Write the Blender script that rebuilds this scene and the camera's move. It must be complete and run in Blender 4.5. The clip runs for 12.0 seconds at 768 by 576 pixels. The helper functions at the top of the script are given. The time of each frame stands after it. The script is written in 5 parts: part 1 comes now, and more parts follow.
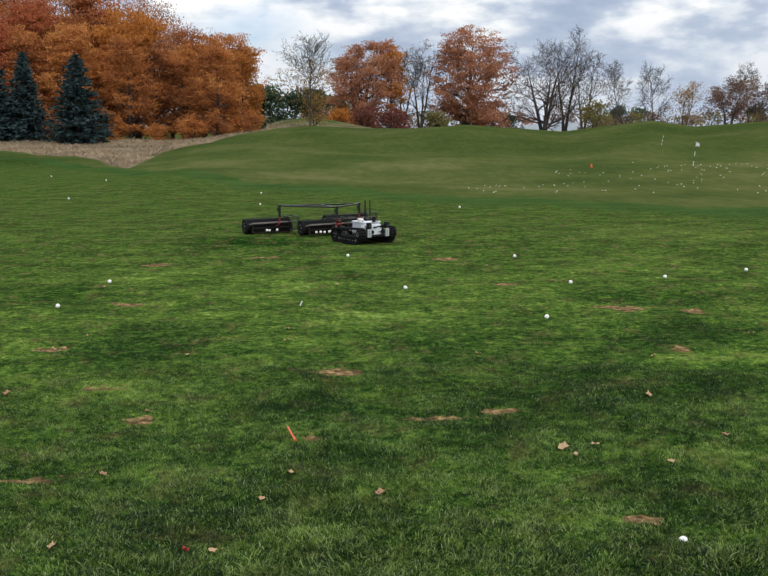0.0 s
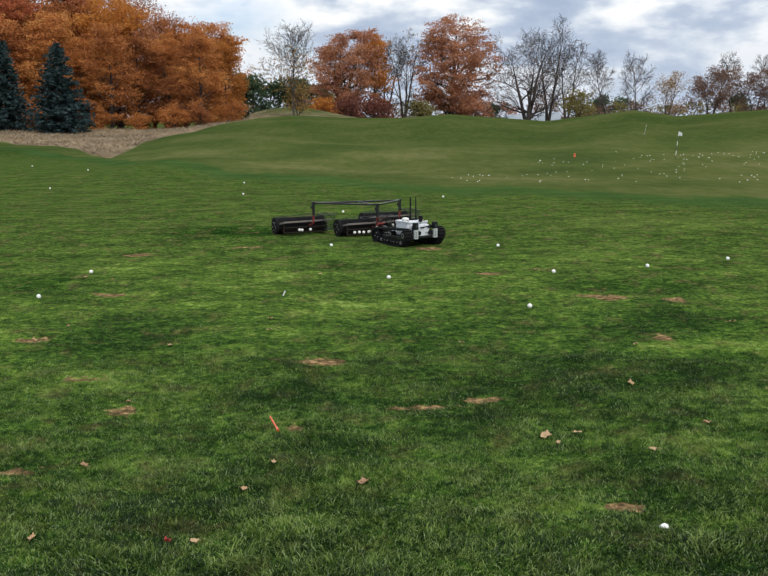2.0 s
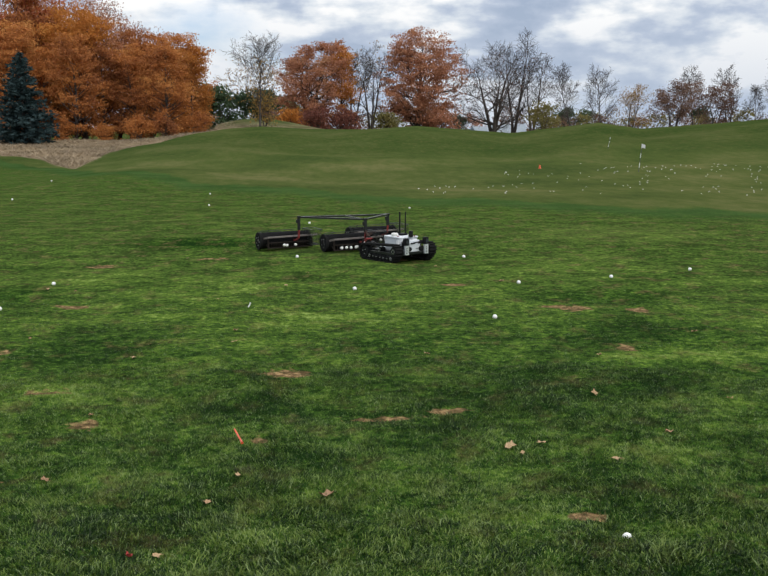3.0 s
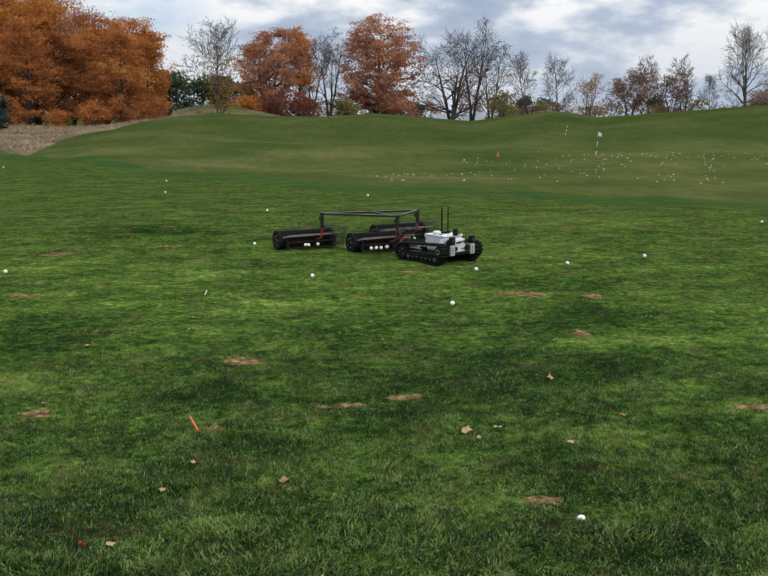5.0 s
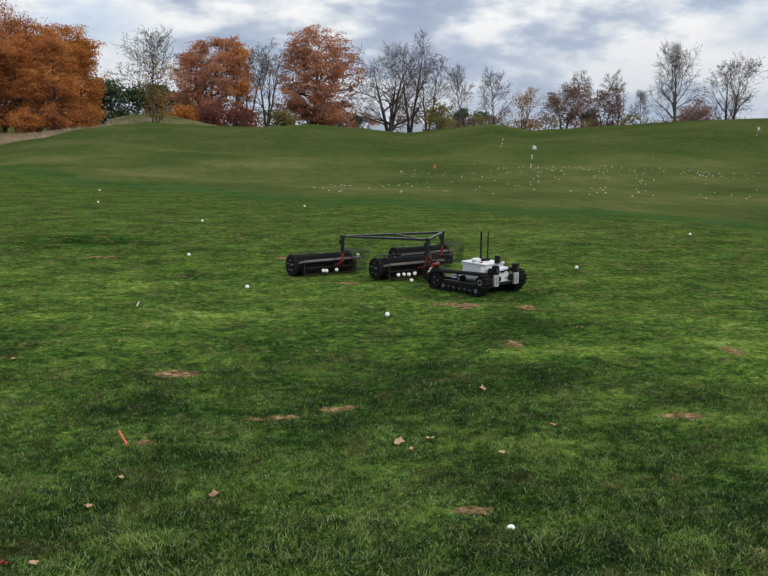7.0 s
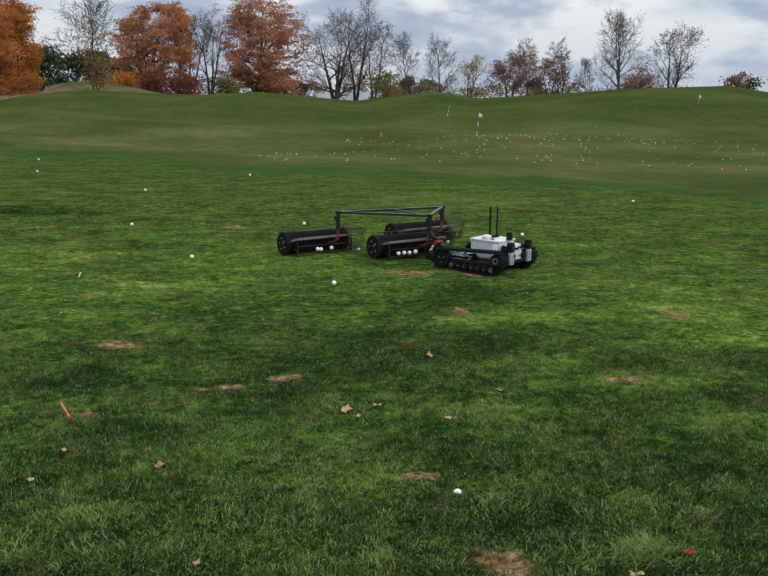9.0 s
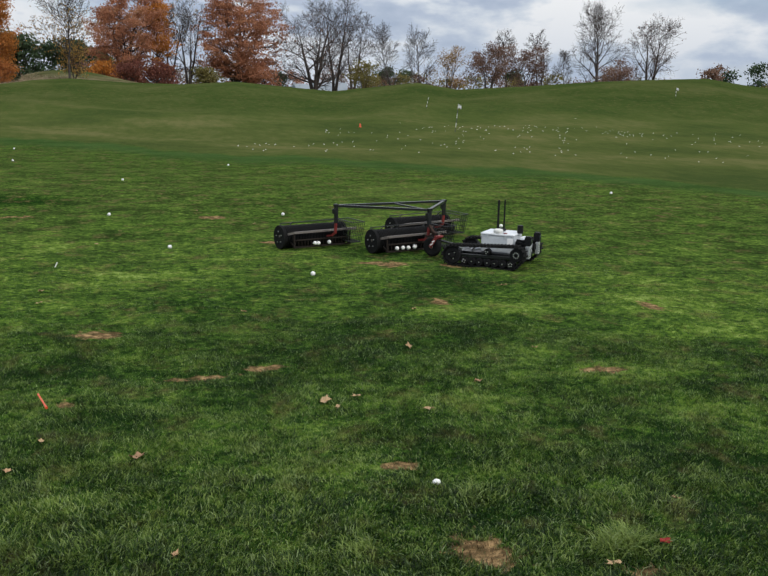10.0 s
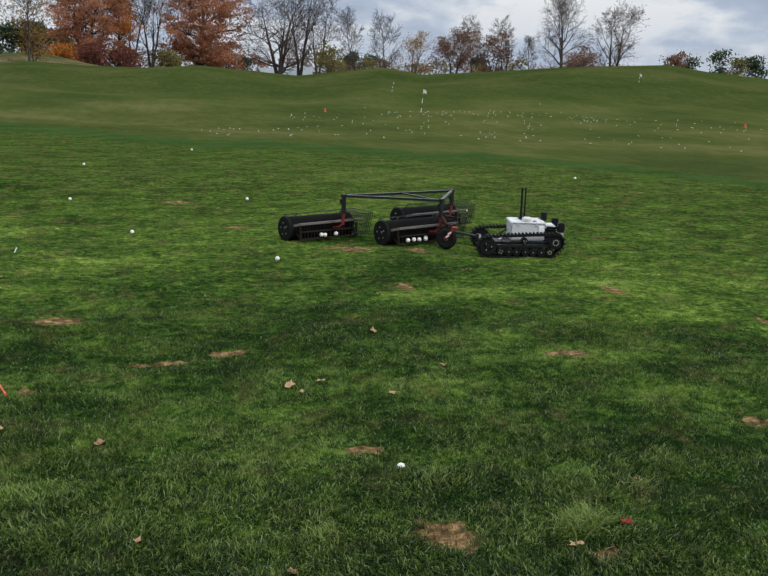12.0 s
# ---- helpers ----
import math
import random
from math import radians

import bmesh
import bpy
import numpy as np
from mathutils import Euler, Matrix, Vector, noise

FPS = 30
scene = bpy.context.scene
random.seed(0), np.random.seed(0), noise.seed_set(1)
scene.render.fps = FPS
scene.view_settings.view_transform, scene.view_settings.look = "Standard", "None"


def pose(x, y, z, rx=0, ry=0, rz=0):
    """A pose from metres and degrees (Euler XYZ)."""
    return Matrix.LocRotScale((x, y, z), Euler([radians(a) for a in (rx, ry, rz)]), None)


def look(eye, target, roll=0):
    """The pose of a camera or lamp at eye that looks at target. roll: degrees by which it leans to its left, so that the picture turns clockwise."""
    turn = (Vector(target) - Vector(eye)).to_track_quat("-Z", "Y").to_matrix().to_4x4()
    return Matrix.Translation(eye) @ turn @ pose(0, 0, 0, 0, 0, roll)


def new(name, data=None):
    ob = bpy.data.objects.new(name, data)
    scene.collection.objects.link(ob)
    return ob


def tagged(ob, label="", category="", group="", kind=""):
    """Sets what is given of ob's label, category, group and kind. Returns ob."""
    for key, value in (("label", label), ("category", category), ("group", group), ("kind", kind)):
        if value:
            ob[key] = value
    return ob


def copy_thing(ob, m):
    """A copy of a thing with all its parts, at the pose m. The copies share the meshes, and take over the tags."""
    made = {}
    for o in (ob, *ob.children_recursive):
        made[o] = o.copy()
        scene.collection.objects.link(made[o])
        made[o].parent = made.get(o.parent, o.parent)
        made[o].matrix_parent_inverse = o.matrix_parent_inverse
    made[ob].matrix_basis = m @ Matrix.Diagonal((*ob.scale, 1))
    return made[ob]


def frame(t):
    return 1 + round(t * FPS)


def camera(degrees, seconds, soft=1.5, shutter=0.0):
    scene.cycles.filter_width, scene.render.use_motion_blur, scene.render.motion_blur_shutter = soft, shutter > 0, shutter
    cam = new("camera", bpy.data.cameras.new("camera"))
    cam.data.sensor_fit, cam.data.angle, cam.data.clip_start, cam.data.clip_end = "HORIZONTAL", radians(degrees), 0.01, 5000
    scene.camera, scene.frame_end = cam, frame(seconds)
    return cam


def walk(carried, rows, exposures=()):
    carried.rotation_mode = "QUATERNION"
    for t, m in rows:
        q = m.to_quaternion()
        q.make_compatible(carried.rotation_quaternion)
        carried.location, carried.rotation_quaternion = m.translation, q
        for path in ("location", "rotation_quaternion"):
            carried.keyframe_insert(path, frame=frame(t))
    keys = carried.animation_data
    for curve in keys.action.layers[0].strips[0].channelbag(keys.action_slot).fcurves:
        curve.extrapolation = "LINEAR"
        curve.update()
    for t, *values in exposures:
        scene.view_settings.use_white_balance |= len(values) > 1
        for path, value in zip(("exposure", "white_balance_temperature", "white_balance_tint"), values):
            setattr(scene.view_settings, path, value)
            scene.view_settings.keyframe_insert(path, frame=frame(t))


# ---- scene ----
# The camera: held by hand at eye height, turning slowly to the right.
cam = camera(44.34, 12.0, soft=1.5)
PATH = [
    (0.0, pose(-0.000, -0.000, 1.620, 80.33, 0.31, -0.00)),
    (0.5, pose(-0.001, 0.002, 1.616, 79.89, 0.24, -0.44)),
    (1.0, pose(0.002, 0.006, 1.616, 79.43, 0.18, -0.50)),
    (1.5, pose(0.007, 0.012, 1.613, 79.31, 0.17, -0.66)),
    (2.0, pose(0.009, 0.011, 1.615, 79.71, 0.29, -0.97)),
    (2.5, pose(0.013, 0.013, 1.616, 80.13, 0.23, -1.81)),
    (3.0, pose(0.023, 0.009, 1.617, 80.38, 0.09, -2.95)),
    (5.0, pose(0.038, 0.016, 1.605, 79.65, -0.18, -5.41)),
    (5.5, pose(0.043, 0.012, 1.604, 79.82, -0.62, -5.60)),
    (6.0, pose(0.050, 0.018, 1.605, 80.09, -0.83, -6.81)),
    (6.5, pose(0.059, 0.009, 1.610, 80.38, -0.86, -8.27)),
    (8.5, pose(0.078, 0.013, 1.605, 79.24, -0.68, -10.88)),
    (9.0, pose(0.080, 0.025, 1.599, 78.51, -0.86, -12.32)),
    (9.5, pose(0.082, 0.031, 1.597, 78.14, -1.01, -13.35)),
    (10.0, pose(0.077, 0.027, 1.595, 78.00, -1.22, -13.57)),
    (10.5, pose(0.080, 0.027, 1.596, 78.34, -1.35, -13.33)),
    (11.0, pose(0.074, 0.024, 1.594, 78.26, -1.47, -13.40)),
    (11.5, pose(0.081, 0.031, 1.593, 77.78, -1.67, -14.51)),
    (12.0, pose(0.087, 0.036, 1.587, 77.17, -1.53, -15.63)),
]
walk(cam, PATH, exposures=[(0.0, -0.03), (1.0, -0.01), (1.5, 0.18), (2.0, 0.02), (2.5, -0.07), (3.0, -0.08), (5.0, -0.12), (6.5, -0.15), (8.5, -0.22), (10.5, -0.18), (12.0, -0.23)])

# ---- light: a broken overcast sky and a weak, wide sun behind it ----
SUN_AZ, SUN_EL = 150.0, 38.0


def make_sky():
    world = bpy.data.worlds.new("sky")
    scene.world = world
    world.use_nodes = True
    nt = world.node_tree
    nt.nodes.clear()
    out = nt.nodes.new("ShaderNodeOutputWorld")
    bg = nt.nodes.new("ShaderNodeBackground")
    sky = nt.nodes.new("ShaderNodeTexSky")
    sky.sky_type, sky.sun_disc = "NISHITA", False
    sky.sun_elevation, sky.sun_rotation = radians(SUN_EL), radians(SUN_AZ)
    blue = nt.nodes.new("ShaderNodeVectorMath")
    blue.operation = "MULTIPLY"
    blue.inputs[1].default_value = (0.10, 0.108, 0.130)
    nt.links.new(sky.outputs[0], blue.inputs[0])
    co = nt.nodes.new("ShaderNodeTexCoord")
    sep = nt.nodes.new("ShaderNodeSeparateXYZ")
    nt.links.new(co.outputs["Generated"], sep.inputs[0])

    def calc(op, a, b):
        n = nt.nodes.new("ShaderNodeMath")
        n.operation = op
        for k, v in enumerate((a, b)):
            if isinstance(v, (int, float)):
                n.inputs[k].default_value = v
            else:
                nt.links.new(v, n.inputs[k])
        return n.outputs[0]

    # the cloud layer is a flat sheet high above, seen in perspective
    h = calc("ADD", calc("MAXIMUM", sep.outputs[2], 0.0), 0.26)
    flat = nt.nodes.new("ShaderNodeCombineXYZ")
    nt.links.new(calc("DIVIDE", sep.outputs[0], h), flat.inputs[0])
    nt.links.new(calc("DIVIDE", sep.outputs[1], h), flat.inputs[1])

    def cloud(scale, detail, rough, shift, warp=0.0):
        n = nt.nodes.new("ShaderNodeTexNoise")
        n.inputs["Scale"].default_value, n.inputs["Detail"].default_value = scale, detail
        n.inputs["Roughness"].default_value, n.inputs["Distortion"].default_value = rough, warp
        m = nt.nodes.new("ShaderNodeMapping")
        m.inputs["Location"].default_value = (shift, shift * 0.7, 0)
        m.inputs["Scale"].default_value = (1.0, 0.8, 1.0)
        nt.links.new(flat.outputs[0], m.inputs[0])
        nt.links.new(m.outputs[0], n.inputs["Vector"])
        return n.outputs[0]

    def ramp(fac, stops):
        r = nt.nodes.new("ShaderNodeValToRGB")
        el = r.color_ramp.elements
        while len(el) < len(stops):
            el.new(0.5)
        for e, (p, c) in zip(el, stops):
            e.position, e.color = p, (*c, 1)
        nt.links.new(fac, r.inputs[0])
        return r.outputs[0]

    def mix(fac, a, b):
        n = nt.nodes.new("ShaderNodeMix")
        n.data_type = "RGBA"
        nt.links.new(fac, n.inputs[0])
        nt.links.new(a, n.inputs[6])
        nt.links.new(b, n.inputs[7])
        return n.outputs[2]

    # heaped clouds seen edge-on: wide and low, with bright heads and blue-grey bellies
    def bank_of(scale, detail, rough, shift, warp):
        n = nt.nodes.new("ShaderNodeTexNoise")
        n.inputs["Scale"].default_value, n.inputs["Detail"].default_value = 1.0, detail
        n.inputs["Roughness"].default_value, n.inputs["Distortion"].default_value = rough, warp
        m = nt.nodes.new("ShaderNodeMapping")
        m.inputs["Location"].default_value = shift
        m.inputs["Scale"].default_value = scale
        nt.links.new(co.outputs["Generated"], m.inputs[0])
        nt.links.new(m.outputs[0], n.inputs["Vector"])
        return n.outputs[0]

    heap = calc("ADD", calc("MULTIPLY", bank_of((9.5, 9.5, 23.0), 7, 0.53, (1.7, 4.1, 0.35), 0.0), 0.62), calc("MULTIPLY", bank_of((3.2, 3.2, 11.0), 4, 0.5, (7.3, 0.4, 2.6), 0.1), 0.38))
    body = ramp(heap, [(0.40, (0.40, 0.49, 0.64)), (0.455, (0.53, 0.61, 0.75)), (0.495, (0.78, 0.84, 0.91)), (0.54, (1.10, 1.10, 1.09))])
    gap = ramp(cloud(1.7, 7, 0.52, 11.3), [(0.56, (0, 0, 0)), (0.74, (0.9, 0.9, 0.9))])
    both = mix(gap, body, blue.outputs[0])
    # towards the horizon the gaps close into an even blue-grey bank
    low = ramp(sep.outputs[2], [(0.0, (1, 1, 1)), (0.13, (0, 0, 0))])
    bank = nt.nodes.new("ShaderNodeRGB")
    bank.outputs[0].default_value = (0.50, 0.585, 0.72, 1)
    soft = calc("MULTIPLY", low, 0.75)
    nt.links.new(mix(soft, both, bank.outputs[0]), bg.inputs[0])
    # an overcast sky grows brighter towards the zenith
    nt.links.new(calc("ADD", calc("MULTIPLY", calc("MAXIMUM", calc("SUBTRACT", sep.outputs[2], 0.12), 0.0), 0.95), 1.0), bg.inputs[1])
    nt.links.new(bg.outputs[0], out.inputs[0])
    lamp = bpy.data.lights.new("sun", "SUN")
    lamp.energy, lamp.angle, lamp.color = 1.7, radians(12), (1.0, 0.95, 0.87)
    a, e = radians(SUN_AZ), radians(SUN_EL)
    way = Vector((math.sin(a) * math.cos(e), math.cos(a) * math.cos(e), math.sin(e)))
    sun = new("sun", lamp)
    sun.matrix_world = look(way * 50, (0, 0, 0))


make_sky()


# ---- materials ----
def mat(name, color, rough=0.6, metal=0.0, vary=0.25, scale=8.0, bump=0.0, spec=0.5, rand=0.0, coat=0.0):
    """A surface with grain at two scales; rand: how much it varies from piece to piece."""
    m = bpy.data.materials.new(name)
    m.use_nodes = True
    nt = m.node_tree
    b = nt.nodes["Principled BSDF"]
    b.inputs["Roughness"].default_value, b.inputs["Metallic"].default_value = rough, metal
    b.inputs["Specular IOR Level"].default_value = spec
    b.inputs["Coat Weight"].default_value = coat
    co = nt.nodes.new("ShaderNodeTexCoord")
    small, large = nt.nodes.new("ShaderNodeTexNoise"), nt.nodes.new("ShaderNodeTexNoise")
    small.inputs["Scale"].default_value, large.inputs["Scale"].default_value = scale * 9, scale
    small.inputs["Detail"].default_value = large.inputs["Detail"].default_value = 4
    for n in (small, large):
        nt.links.new(co.outputs["Object"], n.inputs["Vector"])
    add = nt.nodes.new("ShaderNodeMath")
    add.operation = "ADD"
    nt.links.new(small.outputs[0], add.inputs[0])
    nt.links.new(large.outputs[0], add.inputs[1])
    rng = nt.nodes.new("ShaderNodeMapRange")
    rng.inputs[1].default_value, rng.inputs[2].default_value = 0.6, 1.4
    rng.inputs[3].default_value, rng.inputs[4].default_value = 1 - vary, 1 + vary
    nt.links.new(add.outputs[0], rng.inputs[0])
    value = rng.outputs[0]
    if rand:
        geo = nt.nodes.new("ShaderNodeNewGeometry")
        r2 = nt.nodes.new("ShaderNodeMapRange")
        r2.inputs[3].default_value, r2.inputs[4].default_value = 1 - rand, 1 + rand
        nt.links.new(geo.outputs["Random Per Island"], r2.inputs[0])
        mul = nt.nodes.new("ShaderNodeMath")
        mul.operation = "MULTIPLY"
        nt.links.new(value, mul.inputs[0])
        nt.links.new(r2.outputs[0], mul.inputs[1])
        value = mul.outputs[0]
    vm = nt.nodes.new("ShaderNodeVectorMath")
    vm.operation = "SCALE"
    vm.inputs[0].default_value = color
    nt.links.new(value, vm.inputs["Scale"])
    nt.links.new(vm.outputs[0], b.inputs["Base Color"])
    if bump:
        bp = nt.nodes.new("ShaderNodeBump")
        bp.inputs["Strength"].default_value, bp.inputs["Distance"].default_value = bump, 0.02
        nt.links.new(small.outputs[0], bp.inputs["Height"])
        nt.links.new(bp.outputs[0], b.inputs["Normal"])
    return m


def leaf_mat(name, stops, through_light=0.33):
    """Leaves: each leaf takes its own shade from the ramp, each tree leans to one end of it."""
    m = bpy.data.materials.new(name)
    m.use_nodes = True
    nt = m.node_tree
    b = nt.nodes["Principled BSDF"]
    b.inputs["Roughness"].default_value, b.inputs["Specular IOR Level"].default_value = 0.7, 0.2
    geo, obj, co = nt.nodes.new("ShaderNodeNewGeometry"), nt.nodes.new("ShaderNodeObjectInfo"), nt.nodes.new("ShaderNodeTexCoord")
    big = nt.nodes.new("ShaderNodeTexNoise")
    big.inputs["Scale"].default_value, big.inputs["Detail"].default_value = 0.45, 3
    nt.links.new(geo.outputs["Position"], big.inputs["Vector"])

    def calc(op, a, k):
        n = nt.nodes.new("ShaderNodeMath")
        n.operation = op
        nt.links.new(a, n.inputs[0])
        if isinstance(k, float):
            n.inputs[1].default_value = k
        else:
            nt.links.new(k, n.inputs[1])
        return n.outputs[0]

    total = calc("ADD", calc("MULTIPLY", geo.outputs["Random Per Island"], 0.28), calc("MULTIPLY", obj.outputs["Random"], 0.34))
    total = calc("ADD", total, calc("MULTIPLY", calc("SUBTRACT", big.outputs[0], 0.34), 1.25))
    r = nt.nodes.new("ShaderNodeValToRGB")
    el = r.color_ramp.elements
    while len(el) < len(stops):
        el.new(0.5)
    for k, (e, c) in enumerate(zip(el, stops)):
        e.position, e.color = 0.1 + 0.8 * k / (len(stops) - 1), (*c, 1)
    nt.links.new(total, r.inputs[0])
    nt.links.new(r.outputs[0], b.inputs["Base Color"])
    tr = nt.nodes.new("ShaderNodeBsdfTranslucent")
    nt.links.new(r.outputs[0], tr.inputs[0])
    mx = nt.nodes.new("ShaderNodeMixShader")
    mx.inputs[0].default_value = through_light
    nt.links.new(b.outputs[0], mx.inputs[1])
    nt.links.new(tr.outputs[0], mx.inputs[2])
    nt.links.new(mx.outputs[0], nt.nodes["Material Output"].inputs[0])
    return m


def turf_mat(name, blades):
    """Turf: shades of green by the tone of the sward, straw and bare earth where it is worn, dry meadow beyond."""
    m = bpy.data.materials.new(name)
    m.use_nodes = True
    nt = m.node_tree
    b = nt.nodes["Principled BSDF"]
    b.inputs["Roughness"].default_value, b.inputs["Specular IOR Level"].default_value = (0.42 if blades else 0.8), (0.22 if blades else 0.0)
    geo = nt.nodes.new("ShaderNodeNewGeometry")

    def attr(key):
        n = nt.nodes.new("ShaderNodeAttribute")
        n.attribute_name = key
        return n.outputs["Fac"]

    def noise_at(scale, detail, stretch=(1, 1, 1), rough=0.5):
        mp = nt.nodes.new("ShaderNodeMapping")
        mp.inputs["Scale"].default_value = stretch
        n = nt.nodes.new("ShaderNodeTexNoise")
        n.inputs["Scale"].default_value, n.inputs["Detail"].default_value = scale, detail
        n.inputs["Roughness"].default_value = rough
        nt.links.new(geo.outputs["Position"], mp.inputs[0])
        nt.links.new(mp.outputs[0], n.inputs["Vector"])
        return n.outputs[0]

    def calc(op, a, k, clamp=False):
        n = nt.nodes.new("ShaderNodeMath")
        n.operation, n.use_clamp = op, clamp
        for j, v in enumerate((a, k)):
            if isinstance(v, (int, float)):
                n.inputs[j].default_value = v
            else:
                nt.links.new(v, n.inputs[j])
        return n.outputs[0]

    def ramp(fac, stops):
        r = nt.nodes.new("ShaderNodeValToRGB")
        el = r.color_ramp.elements
        while len(el) < len(stops):
            el.new(0.5)
        for e, (p, c) in zip(el, stops):
            e.position, e.color = p, (*c, 1)
        nt.links.new(fac, r.inputs[0])
        return r.outputs[0]

    def mix(fac, a, c):
        n = nt.nodes.new("ShaderNodeMix")
        n.data_type = "RGBA"
        nt.links.new(fac, n.inputs[0])
        nt.links.new(a, n.inputs[6])
        nt.links.new(c, n.inputs[7])
        return n.outputs[2]

    fine = noise_at(13, 4, (0.9, 1.0, 1.0), 0.6)
    # the clumps read strongest in the near field; the far mounds are smoothly mown
    away = nt.nodes.new("ShaderNodeVectorMath")
    away.operation = "LENGTH"
    nt.links.new(geo.outputs["Position"], away.inputs[0])

    def ease(near, far, v0, v1):
        n = nt.nodes.new("ShaderNodeMapRange")
        n.inputs[1].default_value, n.inputs[2].default_value = near, far
        n.inputs[3].default_value, n.inputs[4].default_value = v0, v1
        nt.links.new(away.outputs["Value"], n.inputs[0])
        return n.outputs[0]

    span, smooth = ease(5.0, 15.0, 1.0, 0.6), ease(16.0, 38.0, 1.0, 0.16)
    mid = noise_at(1.9, 5, (0.7, 1.0, 1.0))
    streak = noise_at(5.2, 5, (0.8, 1.0, 1.0), 0.6)
    rough_tone = calc("ADD", calc("MULTIPLY", calc("SUBTRACT", mid, 0.5), 0.9), calc("MULTIPLY", calc("SUBTRACT", streak, 0.5), 0.95))
    rough_tone = calc("ADD", rough_tone, calc("MULTIPLY", calc("SUBTRACT", fine, 0.5), 1.25))
    grain = noise_at(34, 4, (0.9, 1.0, 1.0), 0.65)
    rough_tone = calc("ADD", rough_tone, calc("MULTIPLY", calc("SUBTRACT", grain, 0.5), 1.6))
    tone = calc("ADD", attr("tone"), calc("MULTIPLY", rough_tone, smooth))
    if blades:
        tone = calc("ADD", tone, calc("MULTIPLY", calc("SUBTRACT", geo.outputs["Random Per Island"], 0.5), ease(3.0, 7.0, 1.25, 0.5)))
    else:
        # the sheet is toned down to stand in for the self-shadow of turf
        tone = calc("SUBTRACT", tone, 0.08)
    green = ramp(tone, TURF)
    straw = ramp(noise_at(26, 5), [(0.3, (0.050, 0.036, 0.016)), (0.5, (0.128, 0.092, 0.040)), (0.72, (0.33, 0.245, 0.115))])
    meadow = ramp(noise_at(1.1, 8, (0.5, 1.0, 1.0)), [(0.3, (0.085, 0.065, 0.038)), (0.5, (0.20, 0.152, 0.095)), (0.72, (0.36, 0.285, 0.185))])
    fringe = ramp(calc("ADD", noise_at(0.22, 6), calc("MULTIPLY", noise_at(2.6, 9, (1.0, 0.35, 1.0), 0.72), 0.6)), APRON)
    col = mix(attr("apron"), green, fringe)
    # worn spots break up at their edges; thin places elsewhere let the thatch show brown
    worn = calc("MULTIPLY", calc("SUBTRACT", calc("MULTIPLY", attr("dirt"), calc("MULTIPLY", noise_at(15, 8, (0.5, 1, 1), 0.72), 2.0)), 0.50), 3.6, True)
    thatch = calc("MULTIPLY", calc("SUBTRACT", noise_at(4.5, 9, (0.8, 0.7, 1.0), 0.72), 0.53), 9.0, True)
    thatch = calc("MULTIPLY", thatch, calc("SUBTRACT", 0.75, calc("MULTIPLY", attr("apron"), 0.6), True))
    col = mix(calc("MULTIPLY", thatch, calc("SUBTRACT", 1.5, calc("MULTIPLY", span, 1.1))), col, straw)
    # the middle field is thinner and duller than the lush turf close by
    thin = nt.nodes.new("ShaderNodeRGB")
    thin.outputs[0].default_value = (0.098, 0.098, 0.036, 1)
    sparse = calc("MULTIPLY", calc("SUBTRACT", 1.0, span), calc("MULTIPLY", noise_at(1.3, 8, (0.7, 0.4, 1.0), 0.66), 1.3), True)
    sparse = calc("MULTIPLY", calc("MULTIPLY", sparse, calc("SUBTRACT", 1.0, attr("apron"))), calc("SUBTRACT", calc("MULTIPLY", attr("tone"), 4.0), 0.6, True))
    col = mix(sparse, col, thin.outputs[0])
    # dark dashes by noise: the shadow gaps between clumps, put into the colour
    shade_slit = calc("MULTIPLY", calc("SUBTRACT", noise_at(6.5, 4, (0.75, 1.0, 1.0), 0.62), 0.575), 8.0, True)
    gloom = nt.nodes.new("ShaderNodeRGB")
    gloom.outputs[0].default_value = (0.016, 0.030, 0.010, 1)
    col = mix(calc("MULTIPLY", calc("MULTIPLY", shade_slit, 0.5), smooth), col, gloom.outputs[0])
    collar = ramp(noise_at(0.9, 5, (0.6, 1.0, 1.0)), [(0.35, (0.026, 0.058, 0.016)), (0.65, (0.044, 0.085, 0.024))])
    col = mix(attr("collar"), col, collar)
    earth = ramp(noise_at(21, 7, (0.8, 1, 1), 0.7), [(0.36, (0.045, 0.036, 0.016)), (0.5, (0.135, 0.088, 0.043)), (0.64, (0.37, 0.245, 0.120))])
    col = mix(worn, col, earth)
    if blades:
        # some blades dead and pale; their pale colour also paints in sky glints
        dead = ramp(geo.outputs["Random Per Island"], [(0.90, (0, 0, 0)), (0.93, (1, 1, 1))])
        pale = nt.nodes.new("ShaderNodeRGB")
        pale.outputs[0].default_value = (0.24, 0.31, 0.15, 1)
        col = mix(calc("MULTIPLY", dead, 0.7), col, pale.outputs[0])
    col = mix(attr("dry"), col, meadow)
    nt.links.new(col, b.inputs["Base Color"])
    if blades:
        tr = nt.nodes.new("ShaderNodeBsdfTranslucent")
        nt.links.new(col, tr.inputs[0])
        mx = nt.nodes.new("ShaderNodeMixShader")
        mx.inputs[0].default_value = 0.35
        nt.links.new(b.outputs[0], mx.inputs[1])
        nt.links.new(tr.outputs[0], mx.inputs[2])
        nt.links.new(mx.outputs[0], nt.nodes["Material Output"].inputs[0])
    else:
        bp = nt.nodes.new("ShaderNodeBump")
        bp.inputs["Strength"].default_value, bp.inputs["Distance"].default_value = 0.6, 0.03
